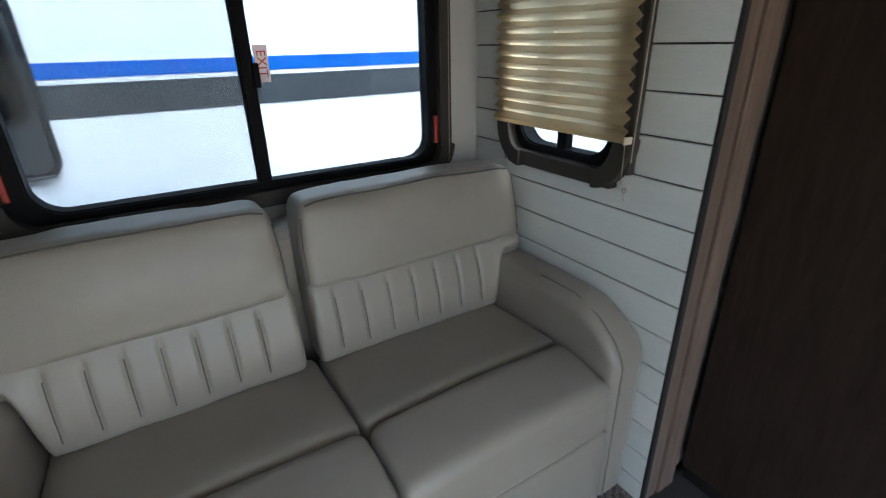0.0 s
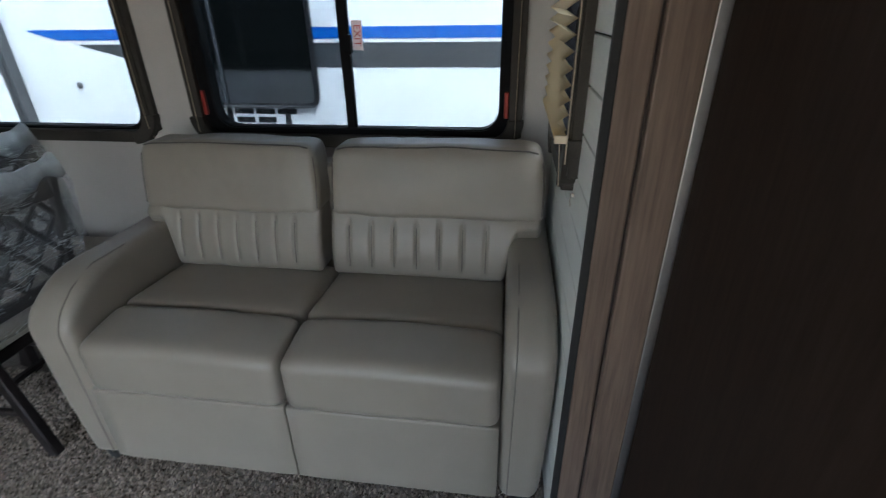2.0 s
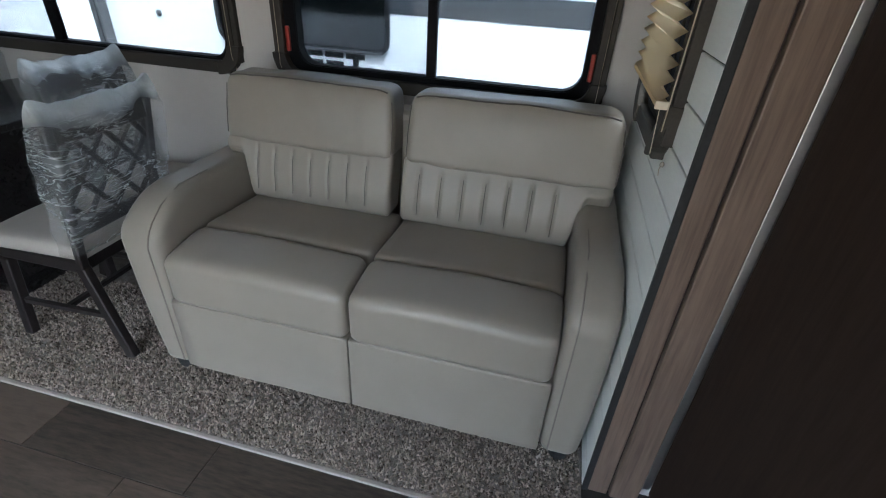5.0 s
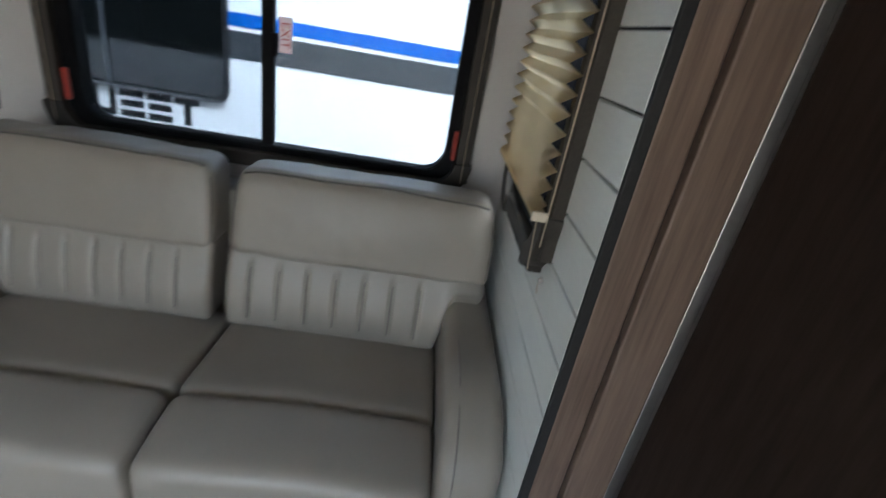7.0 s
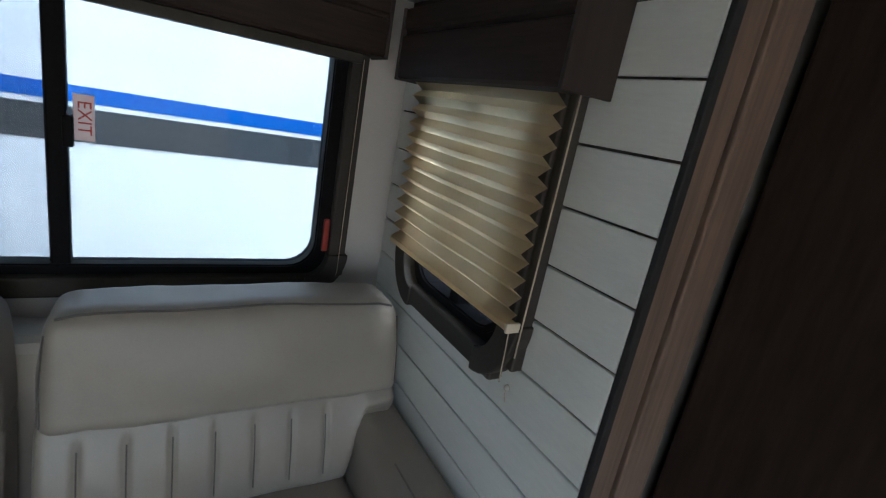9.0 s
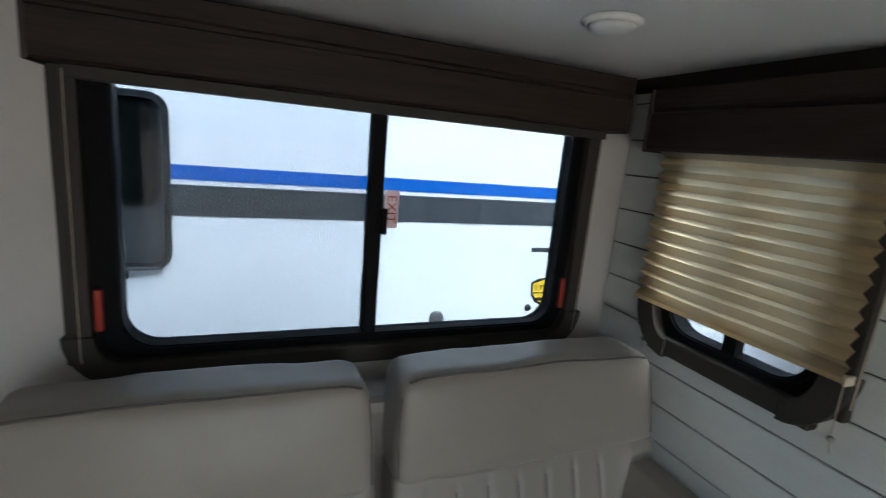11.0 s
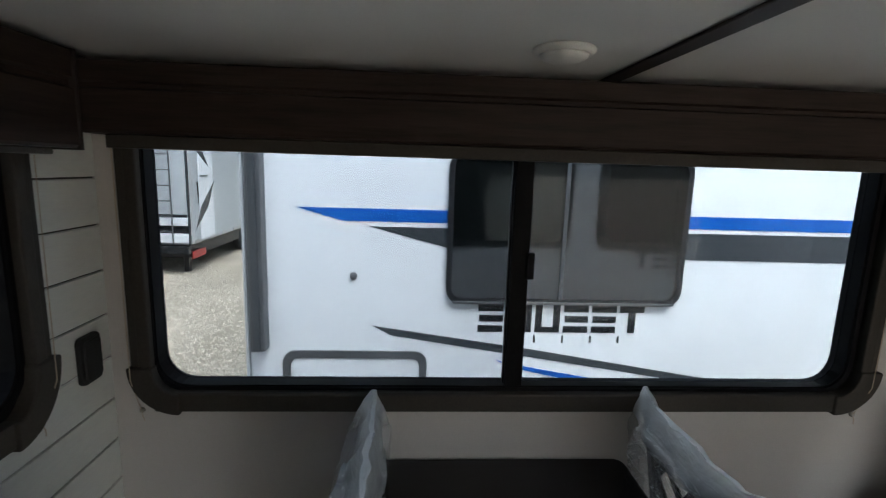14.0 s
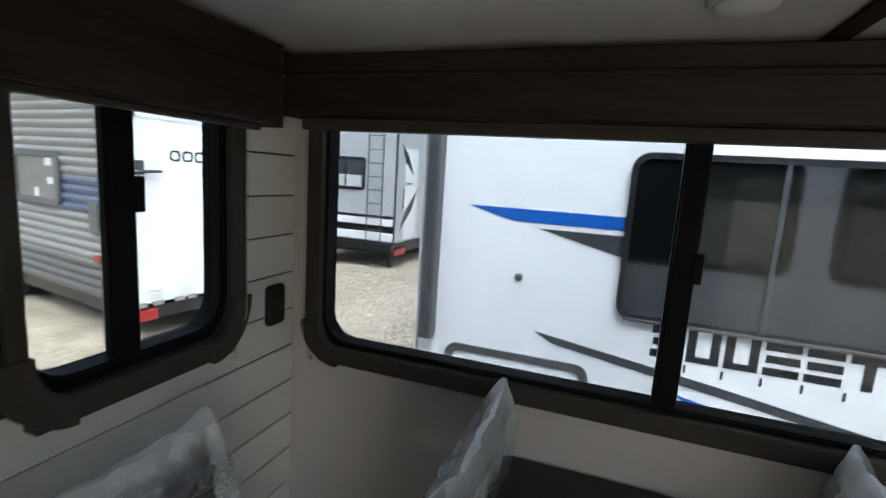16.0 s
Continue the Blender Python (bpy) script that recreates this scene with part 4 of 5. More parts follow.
# interleaved for transport: two backs at the table, two pulled away from it
chair = dining_chair((-0.818, 0.805, 0.006), 90)
copy_thing(chair, pose(-1.222, 1.235, 0.006, 0, 0, -90))
copy_thing(chair, pose(-2.106, 1.215, 0.006, 0, 0, 90))
copy_thing(chair, pose(-2.458, 0.785, 0.006, 0, 0, -90))

# ---- table ----
table = thing("dinette_table", (-1.70, 1.1, 0), "black laminate dinette table against the wall under the window", "table")
part("tabletop", prism(rounded(-0.325, 0.362, -0.46, 0.39, 0.03), 0.032, "z", 0.772, bevel=0.006), TABLE_BLACK, table)
part("pedestal", boxed(-0.16, 0.16, -0.25, 0.20, 0.05, 0.772, bevel=0.006), TABLE_BLACK, table, "black box pedestal")
part("foot", boxed(-0.21, 0.21, -0.32, 0.27, 0.006, 0.05, bevel=0.006), TABLE_BLACK, table)

# ---- carpet ----
rug = thing("carpet", (0, 0, 0), "mottled grey-brown cut-pile carpet with a pale bound edge", "carpet", kind="structure")
part("backing", boxed(XL + 0.002, XR - 0.002, 0.372, YB - 0.002, -0.003, 0.006), CARPET, rug)
part("bound_edge", boxed(XL + 0.002, XR - 0.002, 0.356, 0.3715, -0.003, 0.009, bevel=0.003), HEM, rug, "pale bound edge")
rnd = random.Random(4)
verts, faces = [], []
while len(verts) < 24000 * 4:
    x, y = rnd.uniform(-1.75, XR - 0.01), rnd.uniform(0.375, 1.0)
    if -0.44 < x < 0.90 and y > 0.70:
        continue
    h, r, a = rnd.uniform(0.005, 0.014), rnd.uniform(0.004, 0.0075), rnd.uniform(0, 6.28)
    dx, dy = rnd.uniform(-0.007, 0.007), rnd.uniform(-0.007, 0.007)
    b = len(verts)
    verts += [(x + r * math.cos(a + t), y + r * math.sin(a + t), 0.0055) for t in (0, 2.1, 4.2)] + [(x + dx, y + dy, 0.006 + h)]
    faces += [(b, b + 1, b + 3), (b + 1, b + 2, b + 3), (b + 2, b, b + 3)]
me = bpy.data.meshes.new("pile")
me.from_pydata(verts, [], faces)
me.materials.append(TUFT)
pile = new("pile", me)
pile.parent = rug
tagged(pile, "loose cut pile", kind="stuff")

# ---- outside: the lot ----
GROUND = -0.78
setting("ground", boxed(-220, 220, -220, 220, GROUND - 0.2, GROUND), GRAVEL, "pale tan gravel lot", "ground")
rnd = random.Random(8)
verts, faces = [], []
for i in range(16000):
    d = rnd.uniform(0, 1) ** 1.5
    x, y = -3.4 - 5.5 * d + rnd.uniform(-1.6, 1.6), 3.6 + 7.5 * d + rnd.uniform(-1.5, 1.5)
    r = rnd.uniform(0.010, 0.034)
    a = rnd.uniform(0, 6.28)
    b = len(verts)
    for t in range(5):
        rr = r * rnd.uniform(0.7, 1.2)
        verts.append((x + rr * math.cos(a + t * 1.257), y + rr * math.sin(a + t * 1.257), GROUND - 0.002))
    verts.append((x + rnd.uniform(-0.3, 0.3) * r, y + rnd.uniform(-0.3, 0.3) * r, GROUND + r * rnd.uniform(0.4, 0.9)))
    faces += [(b + t, b + (t + 1) % 5, b + 5) for t in range(5)]
me = bpy.data.meshes.new("loose_gravel")
me.from_pydata(verts, [], faces)
me.materials.append(GRAVEL_STONE)
tagged(new("loose_gravel", me), "loose pale gravel stones on the lot", "gravel", kind="stuff")


def wheel(parent, x, y, z, axis_turn, r=0.34):
    bm = lathe([(r * 0.55, -0.09), (r * 0.93, -0.10), (r, -0.06), (r, 0.06), (r * 0.93, 0.10), (r * 0.55, 0.09)], 28)
    bmesh.ops.transform(bm, matrix=Matrix.Translation((x, y, z)) @ pose(0, 0, 0, 90, 0, axis_turn), verts=bm.verts)
    t = part("wheel", bm, TYRE, parent, "black trailer tyre", smooth=True)
    bm = lathe([(r * 0.12, -0.085), (r * 0.50, -0.07), (r * 0.54, -0.088), (r * 0.54, 0.088), (r * 0.50, 0.07), (r * 0.12, 0.085)], 24)
    bmesh.ops.transform(bm, matrix=Matrix.Translation((x, y, z)) @ pose(0, 0, 0, 90, 0, axis_turn), verts=bm.verts)
    part("rim", bm, STEEL, t, "steel rim")


def coach_window(parent, x0, x1, z0, z1, y, splits, name="window"):
    """Tinted window on a wall that faces -y."""
    w = part(name, ring(rounded(x0, x1, z0, z1, 0.085), rounded(x0 + 0.03, x1 - 0.03, z0 + 0.03, z1 - 0.03, 0.06), 0.03, "y", y - 0.026), STRIPE_BLACK, parent, "tinted window in a rounded black frame")
    part("pane", prism(rounded(x0 + 0.02, x1 - 0.02, z0 + 0.02, z1 - 0.02, 0.06), 0.01, "y", y - 0.012), TINTED, w, "grey tinted glass")
    return w


# ---- the coach next door ----
WALL = 2.83
coach = thing("travel_trailer", (0, WALL, GROUND), "white travel trailer with blue and charcoal stripes parked alongside", "trailer")
coach.location = (0, 0, 0)
part("body", boxed(-2.828, 6.6, WALL, WALL + 2.4, -0.30, 2.35, bevel=0.02), COACH_WHITE, coach)
part("roof_cap", boxed(-2.80, 6.6, WALL + 0.03, WALL + 2.37, 2.351, 2.43, bevel=0.02), COACH_GREY, coach)
part("underbody", boxed(-2.6, 6.4, WALL + 0.12, WALL + 2.3, -0.50, -0.301), STRIPE_BLACK, coach)
for x in (1.4, 2.2):
    wheel(coach, x, WALL + 0.16, GROUND + 0.34, 0)
    wheel(coach, x, WALL + 2.22, GROUND + 0.34, 0)
part("stabiliser", boxed(-2.5, -2.4, WALL + 0.3, WALL + 0.4, GROUND, -0.30), STRIPE_BLACK, coach)
part("stabiliser", boxed(6.2, 6.3, WALL + 0.3, WALL + 0.4, GROUND, -0.30), STRIPE_BLACK, coach)
for a, b in (((-2.561, 1.372), None),):
    part("blue_stripe", prism([(-2.561, 1.372), (-2.317, 1.305), (6.5, 1.300), (6.5, 1.378)], 0.003, "y", WALL - 0.0032), STRIPE_BLUE, coach, "bright blue vinyl stripe")
part("charcoal_stripe", prism([(-2.175, 1.277), (-1.75, 1.168), (-1.5, 1.128), (6.5, 1.128), (6.5, 1.286)], 0.003, "y", WALL - 0.0032), STRIPE_GREY, coach, "charcoal vinyl stripe")
part("swoosh", prism([(-2.155, 0.724), (-1.232, 0.590), (0.1, 0.372), (0.1, 0.335), (-1.232, 0.543), (-2.05, 0.668)], 0.003, "y", WALL - 0.0032), STRIPE_GREY, coach, "charcoal swoosh")
part("swoosh", prism([(-1.466, 0.534), (-1.40, 0.510), (-0.62, 0.372), (-0.50, 0.335), (-0.72, 0.345), (-1.39, 0.490)], 0.003, "y", WALL - 0.0032), STRIPE_BLUE, coach, "blue swoosh")
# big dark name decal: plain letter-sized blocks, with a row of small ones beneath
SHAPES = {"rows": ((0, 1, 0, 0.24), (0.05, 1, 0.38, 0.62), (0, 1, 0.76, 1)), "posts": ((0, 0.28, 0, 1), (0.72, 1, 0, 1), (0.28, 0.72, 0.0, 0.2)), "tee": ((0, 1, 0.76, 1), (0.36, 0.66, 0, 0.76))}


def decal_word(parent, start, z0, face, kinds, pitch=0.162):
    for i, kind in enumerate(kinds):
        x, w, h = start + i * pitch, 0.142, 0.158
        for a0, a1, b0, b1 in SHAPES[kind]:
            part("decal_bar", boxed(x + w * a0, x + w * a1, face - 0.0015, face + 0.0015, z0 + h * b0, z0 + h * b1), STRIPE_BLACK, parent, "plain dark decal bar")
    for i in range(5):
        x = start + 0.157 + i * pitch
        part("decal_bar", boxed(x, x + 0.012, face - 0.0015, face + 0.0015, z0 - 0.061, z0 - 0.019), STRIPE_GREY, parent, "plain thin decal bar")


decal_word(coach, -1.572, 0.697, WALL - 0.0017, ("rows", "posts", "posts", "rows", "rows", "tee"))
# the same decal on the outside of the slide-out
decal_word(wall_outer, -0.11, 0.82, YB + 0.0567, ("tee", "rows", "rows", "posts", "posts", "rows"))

big = coach_window(coach, -1.758, -0.432, 0.862, 1.69, WALL, ())
part("bar", boxed(-1.130, -1.108, WALL - 0.024, WALL - 0.0125, 0.885, 1.668, bevel=0.002), STRIPE_GREY, big)
part("sill", boxed(-1.72, -0.47, WALL - 0.034, WALL - 0.0265, 0.866, 0.880, bevel=0.002), GREY_METAL, big)
part("awning_arm", boxed(-2.795, -2.715, WALL - 0.085, WALL - 0.001, 0.597, 2.15, bevel=0.008), GREY_METAL, coach, "grey aluminium awning arm")
part("awning_rail", boxed(-2.776, -2.735, WALL - 0.097, WALL - 0.0855, 0.61, 2.14, bevel=0.004), STRIPE_GREY, coach)
part("corner_trim", boxed(-2.842, -2.826, WALL - 0.012, WALL + 0.03, -0.30, 2.34, bevel=0.003), COACH_GREY, coach)
part("storage_hatch", ring(rounded(-2.648, -1.85, -0.02, 0.578, 0.07), rounded(-2.605, -1.893, 0.02, 0.538, 0.05), 0.012, "y", WALL - 0.0125), GREY_METAL, coach, "storage hatch with grey rounded frame")
part("hatch_door", prism(rounded(-2.60, -1.90, 0.025, 0.533, 0.045), 0.004, "y", WALL - 0.0045), COACH_WHITE, coach)


def wall_cap(x, z, r, label, material=GREY_METAL):
    bm = lathe([(r, 0), (r, 0.008), (r * 0.8, 0.014), (r * 0.3, 0.016)], 20)
    bmesh.ops.transform(bm, matrix=Matrix.Translation((x, WALL - 0.0005, z)) @ pose(0, 0, 0, 90, 0, 0), verts=bm.verts)
    part("wall_cap", bm, material, coach, label, smooth=True)


wall_cap(-2.259, 1.005, 0.022, "small round grey cap")
wall_cap(0.986, 0.53, 0.048, "round dark utility cap")
wall_cap(1.64, 0.57, 0.024, "small black lock cap", STRIPE_BLACK)

# entry door of that coach
door = part("door", prism(rounded(1.90, 2.62, -0.25, 1.72, 0.06), 0.012, "y", WALL - 0.0125), COACH_WHITE, coach, "white entry door")
part("door_frame", boxed(1.855, 1.899, WALL - 0.022, WALL - 0.0005, -0.28, 1.76, bevel=0.005), STRIPE_GREY, door, "dark door jamb")
part("door_stripe", boxed(1.955, 2.60, WALL - 0.0158, WALL - 0.0128, 1.300, 1.378), STRIPE_BLUE, door)
part("door_stripe", boxed(1.955, 2.60, WALL - 0.0158, WALL - 0.0128, 1.128, 1.286), STRIPE_GREY, door)
part("door_window", prism(rounded(2.20, 2.56, 1.06, 1.66, 0.05), 0.012, "y", WALL - 0.028), TINTED, door, "grey tinted door glass")
part("lock", boxed(1.985, 2.06, WALL - 0.040, WALL - 0.0129, 0.83, 0.93, bevel=0.006), STRIPE_BLACK, door, "black lock plate")
part("bracket", boxed(1.80, 1.90, WALL - 0.06, WALL - 0.0225, 0.825, 0.905, bevel=0.01), STRIPE_BLACK, coach, "black grab bar bracket")
part("grab_bar", tube([(1.86, WALL - 0.05, 0.875), (1.99, WALL - 0.085, 0.862), (2.09, WALL - 0.10, 0.79), (2.20, WALL - 0.10, 0.60), (2.26, WALL - 0.10, 0.44), (2.27, WALL - 0.03, 0.40)], 0.014, 10), GREY_METAL, coach, "grey folding grab bar", smooth=True)
badge = part("warranty_badge", prism([(1.645, 0.745), (1.70, 0.770), (1.748, 0.775), (1.80, 0.770), (1.858, 0.745), (1.852, 0.66), (1.82, 0.61), (1.752, 0.575), (1.685, 0.61), (1.652, 0.66)], 0.002, "y", WALL - 0.0022), STRIPE_BLACK, coach, "black and yellow shield sticker")
part("field", prism([(1.66, 0.738), (1.748, 0.764), (1.842, 0.738), (1.838, 0.668), (1.81, 0.625), (1.752, 0.592), (1.695, 0.625), (1.665, 0.668)], 0.001, "y", WALL - 0.0034), STICKER_YELLOW, badge)
part("band", boxed(1.664, 1.839, WALL - 0.0046, WALL - 0.0036, 0.668, 0.678), STRIPE_BLACK, badge)
part("band", boxed(1.69, 1.815, WALL - 0.0046, WALL - 0.0036, 0.618, 0.640), STRIPE_BLACK, badge)
lettering("writing", "3 YEAR", 0.052, Matrix.Translation((1.750, WALL - 0.0045, 0.706)) @ pose(0, 0, 0, 90, 0, 0), STRIPE_BLACK, badge, "black letters 3 YEAR", 0.0003)
part("small_label", boxed(1.615, 1.76, WALL - 0.0022, WALL - 0.0002, 0.952, 0.982), STRIPE_GREY, coach, "small grey name label")
part("blue_label", boxed(1.69, 1.85, WALL - 0.0022, WALL - 0.0002, 0.485, 0.515), STICKER_BLUE, coach, "small blue label")
part("blue_label", boxed(1.69, 1.768, WALL - 0.0022, WALL - 0.0002, 0.430, 0.484), STICKER_BLUE, coach, "small blue label")
part("orange_label", boxed(1.770, 1.85, WALL - 0.0022, WALL - 0.0002, 0.430, 0.484), STICKER_ORANGE, coach, "small orange label")

# ---- far coach with a ladder ----
far = thing("travel_trailer", (0, 0, 0), "pale grey travel trailer with a rear ladder across the lot", "trailer")
FX, FY = -6.57, 10.3
part("body", boxed(FX - 2.45, FX, FY, FY + 7, -0.15, 2.55, bevel=0.03), COACH_PALE, far)
part("underbody", boxed(FX - 2.35, FX - 0.06, FY + 0.05, FY + 6.9, -0.42, -0.151), STRIPE_BLACK, far)
part("bumper", boxed(FX - 2.45, FX + 0.01, FY - 0.14, FY - 0.02, -0.32, -0.16, bevel=0.01), STRIPE_BLACK, far, "black rear bumper")
part("stripe", boxed(FX - 2.40, FX - 0.05, FY - 0.006, FY - 0.0005, 0.43, 0.49), STRIPE_BLACK, far, "thin black stripe")
part("rear_shelf", boxed(FX - 2.42, FX - 0.03, FY - 0.05, FY - 0.0005, 0.26, 0.42, bevel=0.01), COACH_WHITE, far, "white moulded rear band")
part("stripe", boxed(FX - 2.42, FX - 0.02, FY - 0.012, FY - 0.0005, 0.10, 0.255), STRIPE_BLACK, far, "black rear band")
part("rear_shelf", boxed(FX - 2.42, FX - 0.03, FY - 0.05, FY - 0.0005, -0.10, 0.095, bevel=0.01), COACH_WHITE, far, "white moulded rear band")
part("corner_trim", boxed(FX - 0.03, FX + 0.012, FY - 0.012, FY + 0.03, -0.15, 2.5, bevel=0.004), STRIPE_GREY, far)
w = part("window", ring(rounded(FX - 1.95, FX - 0.80, 1.06, 1.82, 0.08), rounded(FX - 1.90, FX - 0.85, 1.11, 1.77, 0.06), 0.03, "y", FY - 0.025), STRIPE_BLACK, far, "rear window with a pale blind half down")
part("pane", prism(rounded(FX - 1.92, FX - 0.83, 1.09, 1.79, 0.06), 0.008, "y", FY - 0.012), dark_glass("grey_blue_glass", (0.05, 0.058, 0.062)), w)
part("blind", boxed(FX - 1.88, FX - 0.90, FY - 0.0165, FY - 0.0125, 1.13, 1.40), COACH_GREY, w, "pale blind behind the glass")
part("bar", boxed(FX - 1.35, FX - 1.31, FY - 0.022, FY - 0.017, 1.10, 1.78), STRIPE_BLACK, w)
lad = part("ladder", tube([(FX - 0.68, FY - 0.10, -0.1), (FX - 0.68, FY - 0.10, 2.6)], 0.016), GREY_METAL, far, "grey roof ladder")
part("rail", tube([(FX - 0.30, FY - 0.10, -0.1), (FX - 0.30, FY - 0.10, 2.6)], 0.016), GREY_METAL, lad)
for i in range(8):
    part("rung", tube([(FX - 0.68, FY - 0.10, 0.15 + 0.31 * i), (FX - 0.30, FY - 0.10, 0.15 + 0.31 * i)], 0.012), GREY_METAL, lad)
part("tail_light", boxed(FX + 0.0005, FX + 0.03, FY + 0.02, FY + 0.62, -0.44, -0.29, bevel=0.004), TAIL_RED, far, "red tail light")
part("door", boxed(FX + 0.0005, FX + 0.012, FY + 0.5, FY + 1.2, -0.1, 2.1, bevel=0.003), COACH_WHITE, far, "side door")
part("grab_bar", tube([(FX + 0.04, FY + 0.35, 0.7), (FX + 0.07, FY + 0.30, 0.9), (FX + 0.04, FY + 0.35, 1.15)], 0.014), STRIPE_BLACK, far)
part("door_handle", boxed(FX + 0.0125, FX + 0.05, FY + 0.55, FY + 0.85, 1.25, 1.29, bevel=0.004), GREY_METAL, far)
part("swoosh", prism([(FY + 0.25, 0.15), (FY + 0.55, 0.62), (FY + 1.25, 1.15), (FY + 0.9, 0.60)], 0.003, "x", FX + 0.0125), STRIPE_GREY, far)
part("swoosh", prism([(FY + 0.2, 2.2), (FY + 0.5, 1.75), (FY + 1.0, 1.45), (FY + 0.6, 1.95)], 0.003, "x", FX + 0.0125), STRIPE_GREY, far)
for i in range(9):
    part("hinge_strip", boxed(FX + 0.0005, FX + 0.02, FY + 0.2 + 0.7 * i, FY + 0.45 + 0.7 * i, -0.14, -0.06), STEEL, far)
for y in (3.2, 4.1):
    wheel(far, FX - 0.14, FY + y, GROUND + 0.34, 90)
    wheel(far, FX - 2.3, FY + y, GROUND + 0.34, 90)
part("jack", boxed(FX - 0.3, FX - 0.2, FY + 0.3, FY + 0.4, GROUND, -0.42), STRIPE_BLACK, far)

# ---- ribbed trailer with a smooth white end ----
ribbed = thing("travel_trailer", (-7.20, 4.27, 0), "grey travel trailer, ribbed siding with navy stripe, smooth white end", "trailer", turn=-9)


def ribs(first, last, out=0.0):
    """Front line of the ribbed siding, rib by rib; out: how far it stands off."""
    line = []
    for i in range(first, last):
        z0 = -0.28 + i * 0.116
        line += [(-out, z0), (-0.012 - out, z0 + 0.015), (-0.03 - out, z0 + 0.05), (-0.03 - out, z0 + 0.075), (-0.012 - out, z0 + 0.10)]
    return line


part("body", prism(ribs(0, 22) + [(0.0, 2.27), (2.3, 2.27), (2.3, -0.28)], 7.5, "x", -7.5), CORRUGATED, ribbed)
for name, first, last, skin, label in (("stripe", 9, 13, CORRUGATED_BLUE, "navy stripe over the ribs"), ("skirt_band", 0, 4, CORRUGATED_DARK, "darker lower siding band")):
    front = ribs(first, last, 0.004)
    part(name, prism(front + [(0.03, front[-1][1]), (0.03, front[0][1])], 7.34, "x", -7.4), skin, ribbed, label)
part("roof_edge", boxed(-7.5, 0.03, -0.06, 2.33, 2.2705, 2.34, bevel=0.02), COACH_WHITE, ribbed, "white roof edge")
part("corner_trim", boxed(-0.05, 0.0, -0.042, -0.031, -0.28, 2.26, bevel=0.004), GREY_METAL, ribbed)
w = part("window", ring(rounded(-2.57, -1.34, 0.82, 1.50, 0.10), rounded(-2.50, -1.41, 0.88, 1.44, 0.08), 0.03, "y", -0.068), GREY_METAL, ribbed, "smoky window in a grey rounded frame")
part("pane", prism(rounded(-2.53, -1.37, 0.85, 1.47, 0.09), 0.006, "y", -0.052), dark_glass("smoky_glass", (0.10, 0.105, 0.10)), w)
part("window_label", boxed(-2.02, -1.92, -0.056, -0.0525, 0.90, 1.02), WHITE_EDGE, w)
part("window_label", boxed(-1.70, -1.52, -0.056, -0.0525, 1.32, 1.42), COACH_GREY, w)
part("window_label", boxed(-1.66, -1.50, -0.056, -0.0525, 1.08, 1.17), COACH_GREY, w)
part("marker_light", boxed(-0.60, -0.46, -0.05, -0.0375, 0.19, 0.28, bevel=0.004), TAIL_RED, ribbed, "red marker light")
part("vent", boxed(-0.66, -0.44, -0.06, -0.0375, 0.55, 0.93, bevel=0.012), GREY_METAL, ribbed, "grey vent cover")
part("underbody", boxed(-7.3, -0.1, 0.1, 2.2, -0.5, -0.2805), STRIPE_BLACK, ribbed)
end = part("end_wall", boxed(0.0005, 0.03, -0.02, 2.32, -0.30, 2.265, bevel=0.01), COACH_WHITE, ribbed, "smooth white end wall")
part("top_panel", boxed(0.0305, 0.040, 0.02, 2.30, 1.97, 2.24, bevel=0.004), COACH_WHITE, end)
part("corner_post", boxed(0.0305, 0.045, -0.018, 0.07, -0.29, 1.20, bevel=0.005), COACH_GREY, end)
part("skirt_rail", boxed(0.0305, 0.05, 0.0, 2.3, -0.50, -0.335, bevel=0.004), STRIPE_BLACK, end)
part("marker_lamp", boxed(0.0405, 0.055, 0.08, 0.15, 1.97, 2.02, bevel=0.006), STRIPE_GREY, end)
part("tail_light", boxed(0.0505, 0.075, 0.10, 0.34, -0.50, -0.36, bevel=0.006), TAIL_RED, end, "red tail light")
for y in (0.10, 0.30, 0.58, 0.76, 1.05, 1.4, 1.75):
    part("hinge_strip", boxed(0.0305, 0.052, y, y + 0.13, -0.33, -0.27, bevel=0.003), STEEL, end)
for y in (0.26, 0.66):
    for z in (-0.24, -0.19, -0.14):
        part("louvre", boxed(0.0305, 0.042, y, y + 0.15, z, z + 0.014, bevel=0.002), COACH_GREY, end)
part("bar_lock", tube([(0.075, 0.04, 1.335), (0.075, 0.43, 1.345)], 0.018), STRIPE_GREY, end, "dark bar lock", smooth=True)
part("lock_box", boxed(0.0305, 0.085, 0.13, 0.22, 1.30, 1.47, bevel=0.012), STRIPE_GREY, end)
part("paper_label", boxed(0.0305, 0.033, 0.10, 0.24, 1.13, 1.22), WHITE_EDGE, end)
for i in range(5):
    part("decal_block", ring(rounded(0.56 + 0.165 * i, 0.70 + 0.165 * i, 1.475, 1.615, 0.05), rounded(0.585 + 0.165 * i, 0.675 + 0.165 * i, 1.50, 1.59, 0.03), 0.003, "x", 0.0305), STRIPE_GREY, end, "plain outlined decal block")
for x in (-3.4, -4.2):
    wheel(ribbed, x, 0.14, GROUND + 0.34, 0)
    wheel(ribbed, x, 2.16, GROUND + 0.34, 0)
part("jack", boxed(-0.5, -0.4, 0.2, 0.3, GROUND, -0.5), STRIPE_BLACK, ribbed)

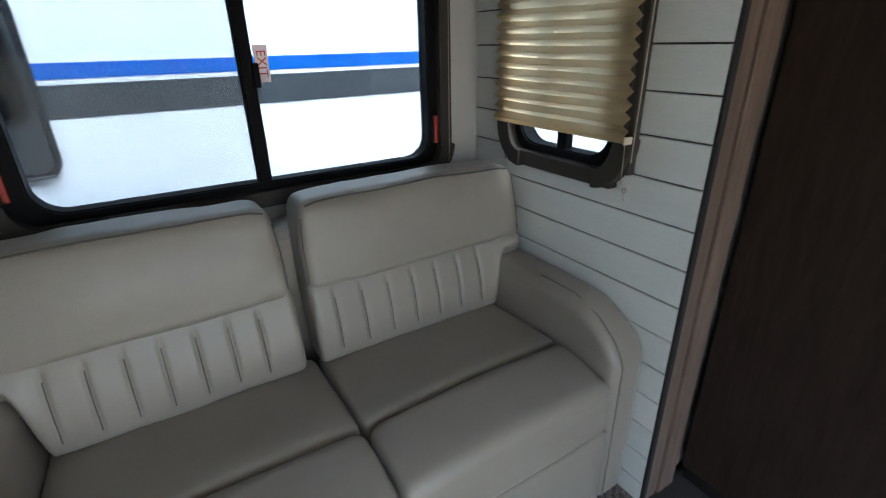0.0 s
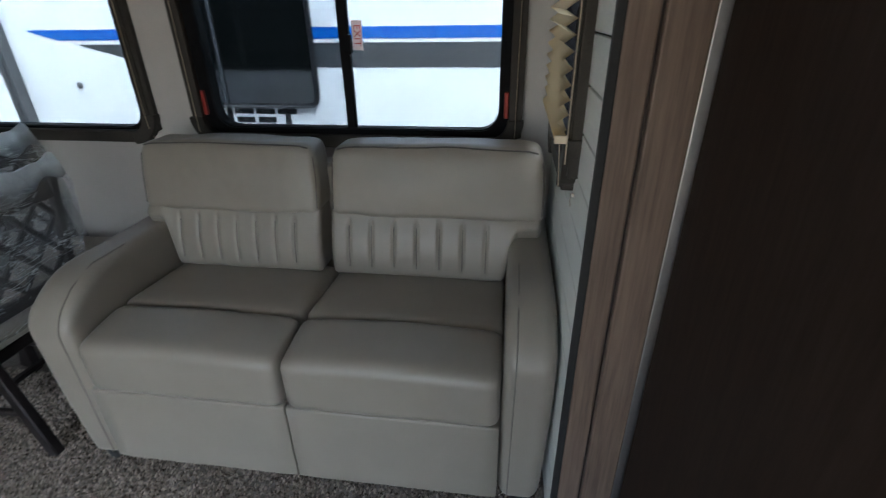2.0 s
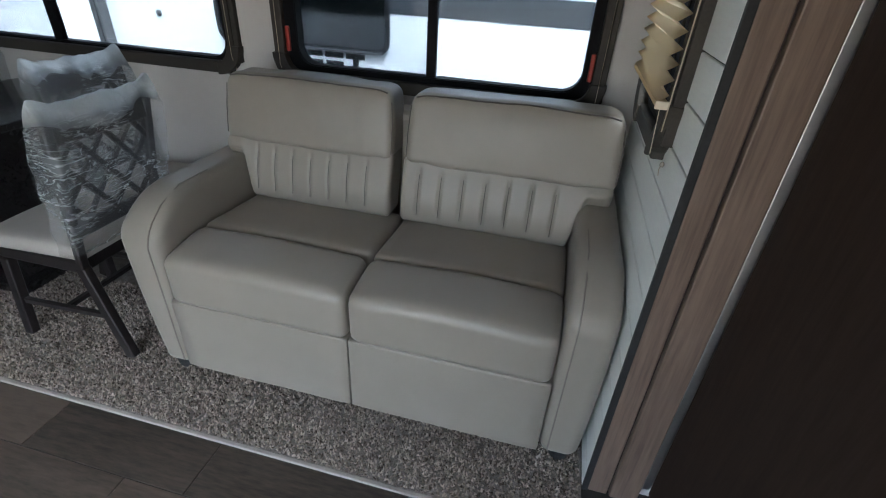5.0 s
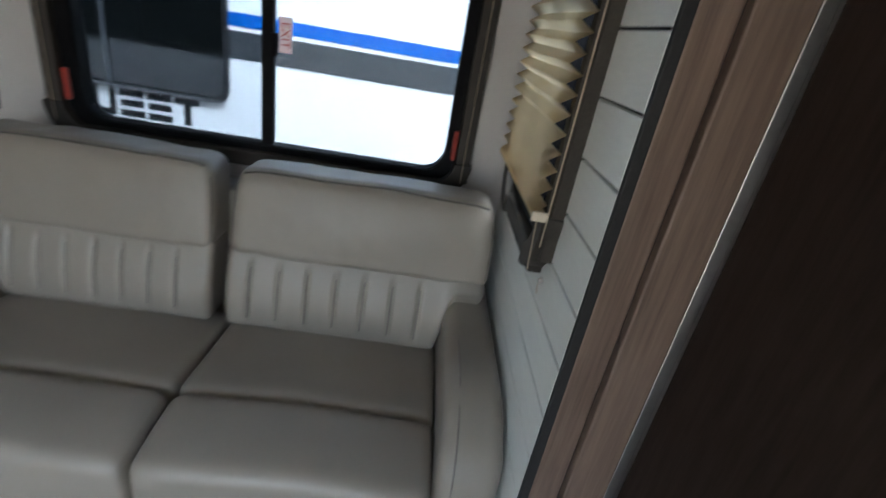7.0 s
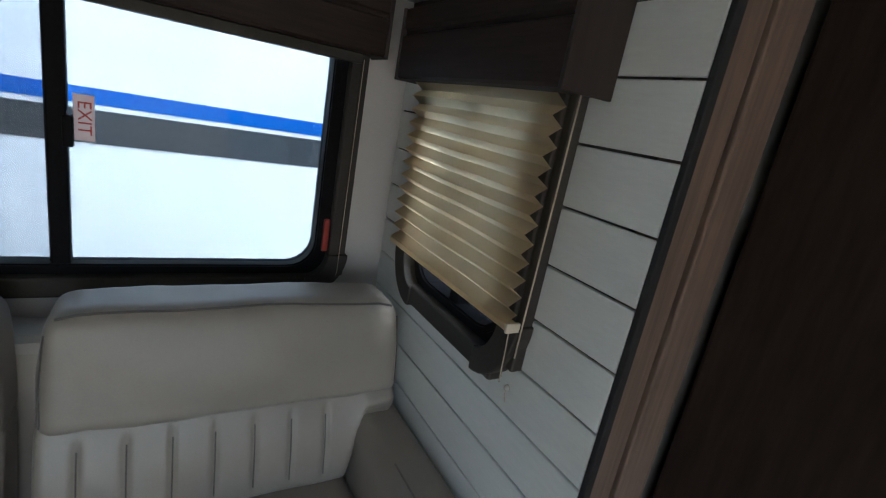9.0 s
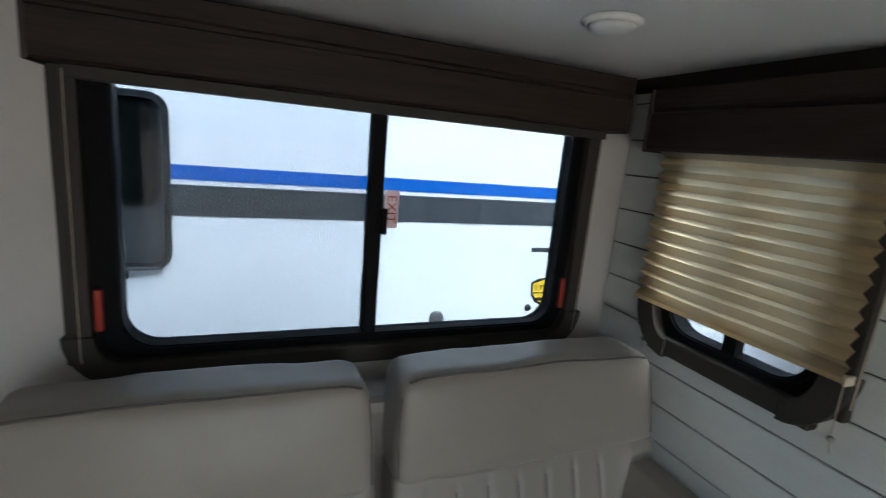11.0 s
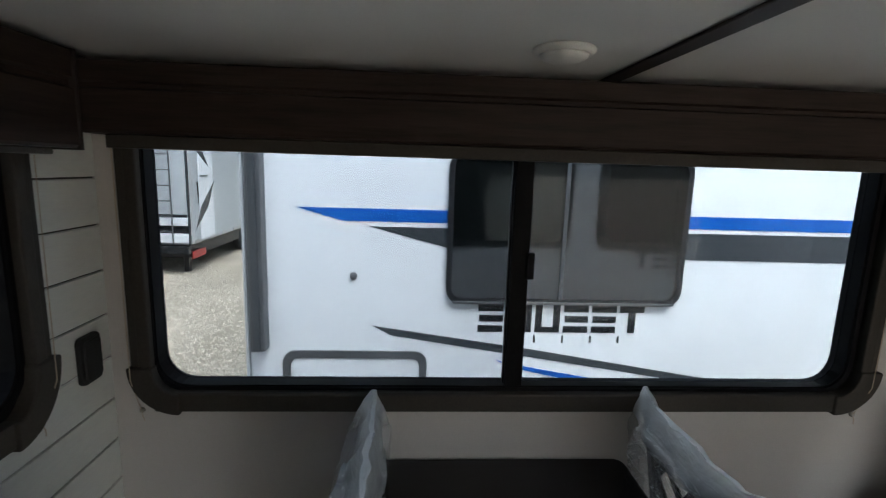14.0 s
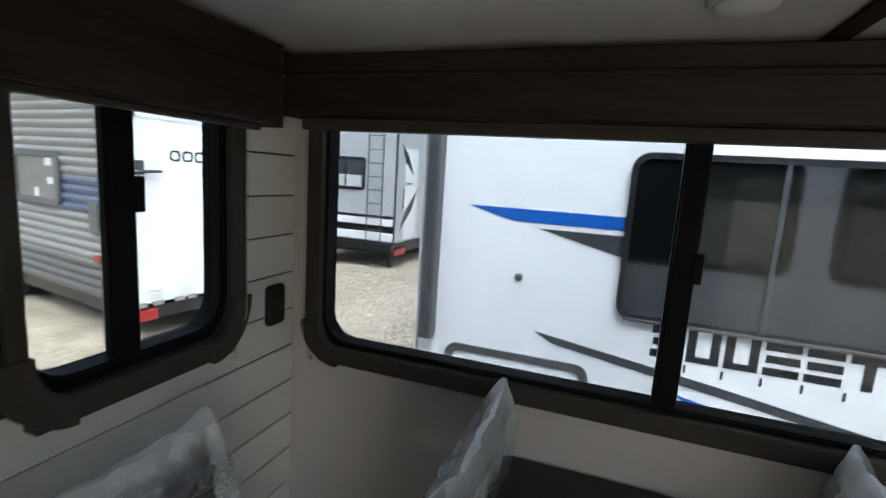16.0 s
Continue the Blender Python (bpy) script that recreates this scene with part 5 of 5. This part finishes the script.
# ---- white coach beyond the side window ----
side = thing("travel_trailer", (4.3, 0, 0), "white travel trailer glimpsed below the side blind", "trailer")
part("body", boxed(0, 2.4, -4.5, 2.2, -0.30, 2.3, bevel=0.02), COACH_WHITE, side)
part("stripe", boxed(-0.004, -0.0005, -4.4, 2.1, 0.15, 0.30), STRIPE_GREY, side)
part("underbody", boxed(0.1, 2.3, -4.4, 2.1, -0.5, -0.301), STRIPE_BLACK, side)
for y in (-1.4, -2.2):
    wheel(side, 0.14, y, GROUND + 0.34, 90)
part("jack", boxed(0.2, 0.3, 1.6, 1.7, GROUND, -0.30), STRIPE_BLACK, side)

# ---- shiplap boards, cut round the windows ----
def shiplap(wall, side, base, pitch, win, sill):
    """Boards on an end wall: side 1 is the east wall, -1 the west one."""
    y0, y1 = (0.547 if side > 0 else YF + 0.002), YB - 0.002
    z = base - pitch * 14
    while z < TOP:
        a, b = max(z + 0.0023, 0.0), min(z + pitch - 0.0023, TOP - 0.002)
        if b - a > 0.01:
            runs = [(y0, y1)]
            if b > sill + 0.05 and a < 1.70:
                runs = [(y0, win[0] + 0.05), (win[1] - 0.05, y1)]
            for r0, r1 in runs:
                x0, x1 = (XR, XR + 0.009) if side > 0 else (XL - 0.009, XL)
                part("shiplap_board", boxed(x0, x1, r0, r1, a, b, bevel=0.0018, segments=1), SHIPLAP, wall)
        z += pitch


shiplap(wall_east, 1, 1.4135, 0.1108, SIDE, 1.03)
shiplap(wall_west, -1, 1.4345, 0.1130, SIDE_L, 1.05)

# ---- plank tiles of the cabin floor ----
floor = thing("floor", (0, 0, 0), "dark grey-brown wood-look plank tiles", "floor", kind="structure")
row, y = 0, 0.3555
while y > -1.7:
    x = -0.152 - 0.62 * 6 - (0.21 * row) % 0.62
    while x < 1.9:
        a, b = max(x + 0.0015, -3.349), min(x + 0.6185, 1.899)
        if b - a > 0.05:
            part("plank_tile", boxed(a, b, y - 0.187, y - 0.0015, -0.0038, 0.0, bevel=0.0012, segments=1), TILE, floor)
        x += 0.62
    y -= 0.189
    row += 1
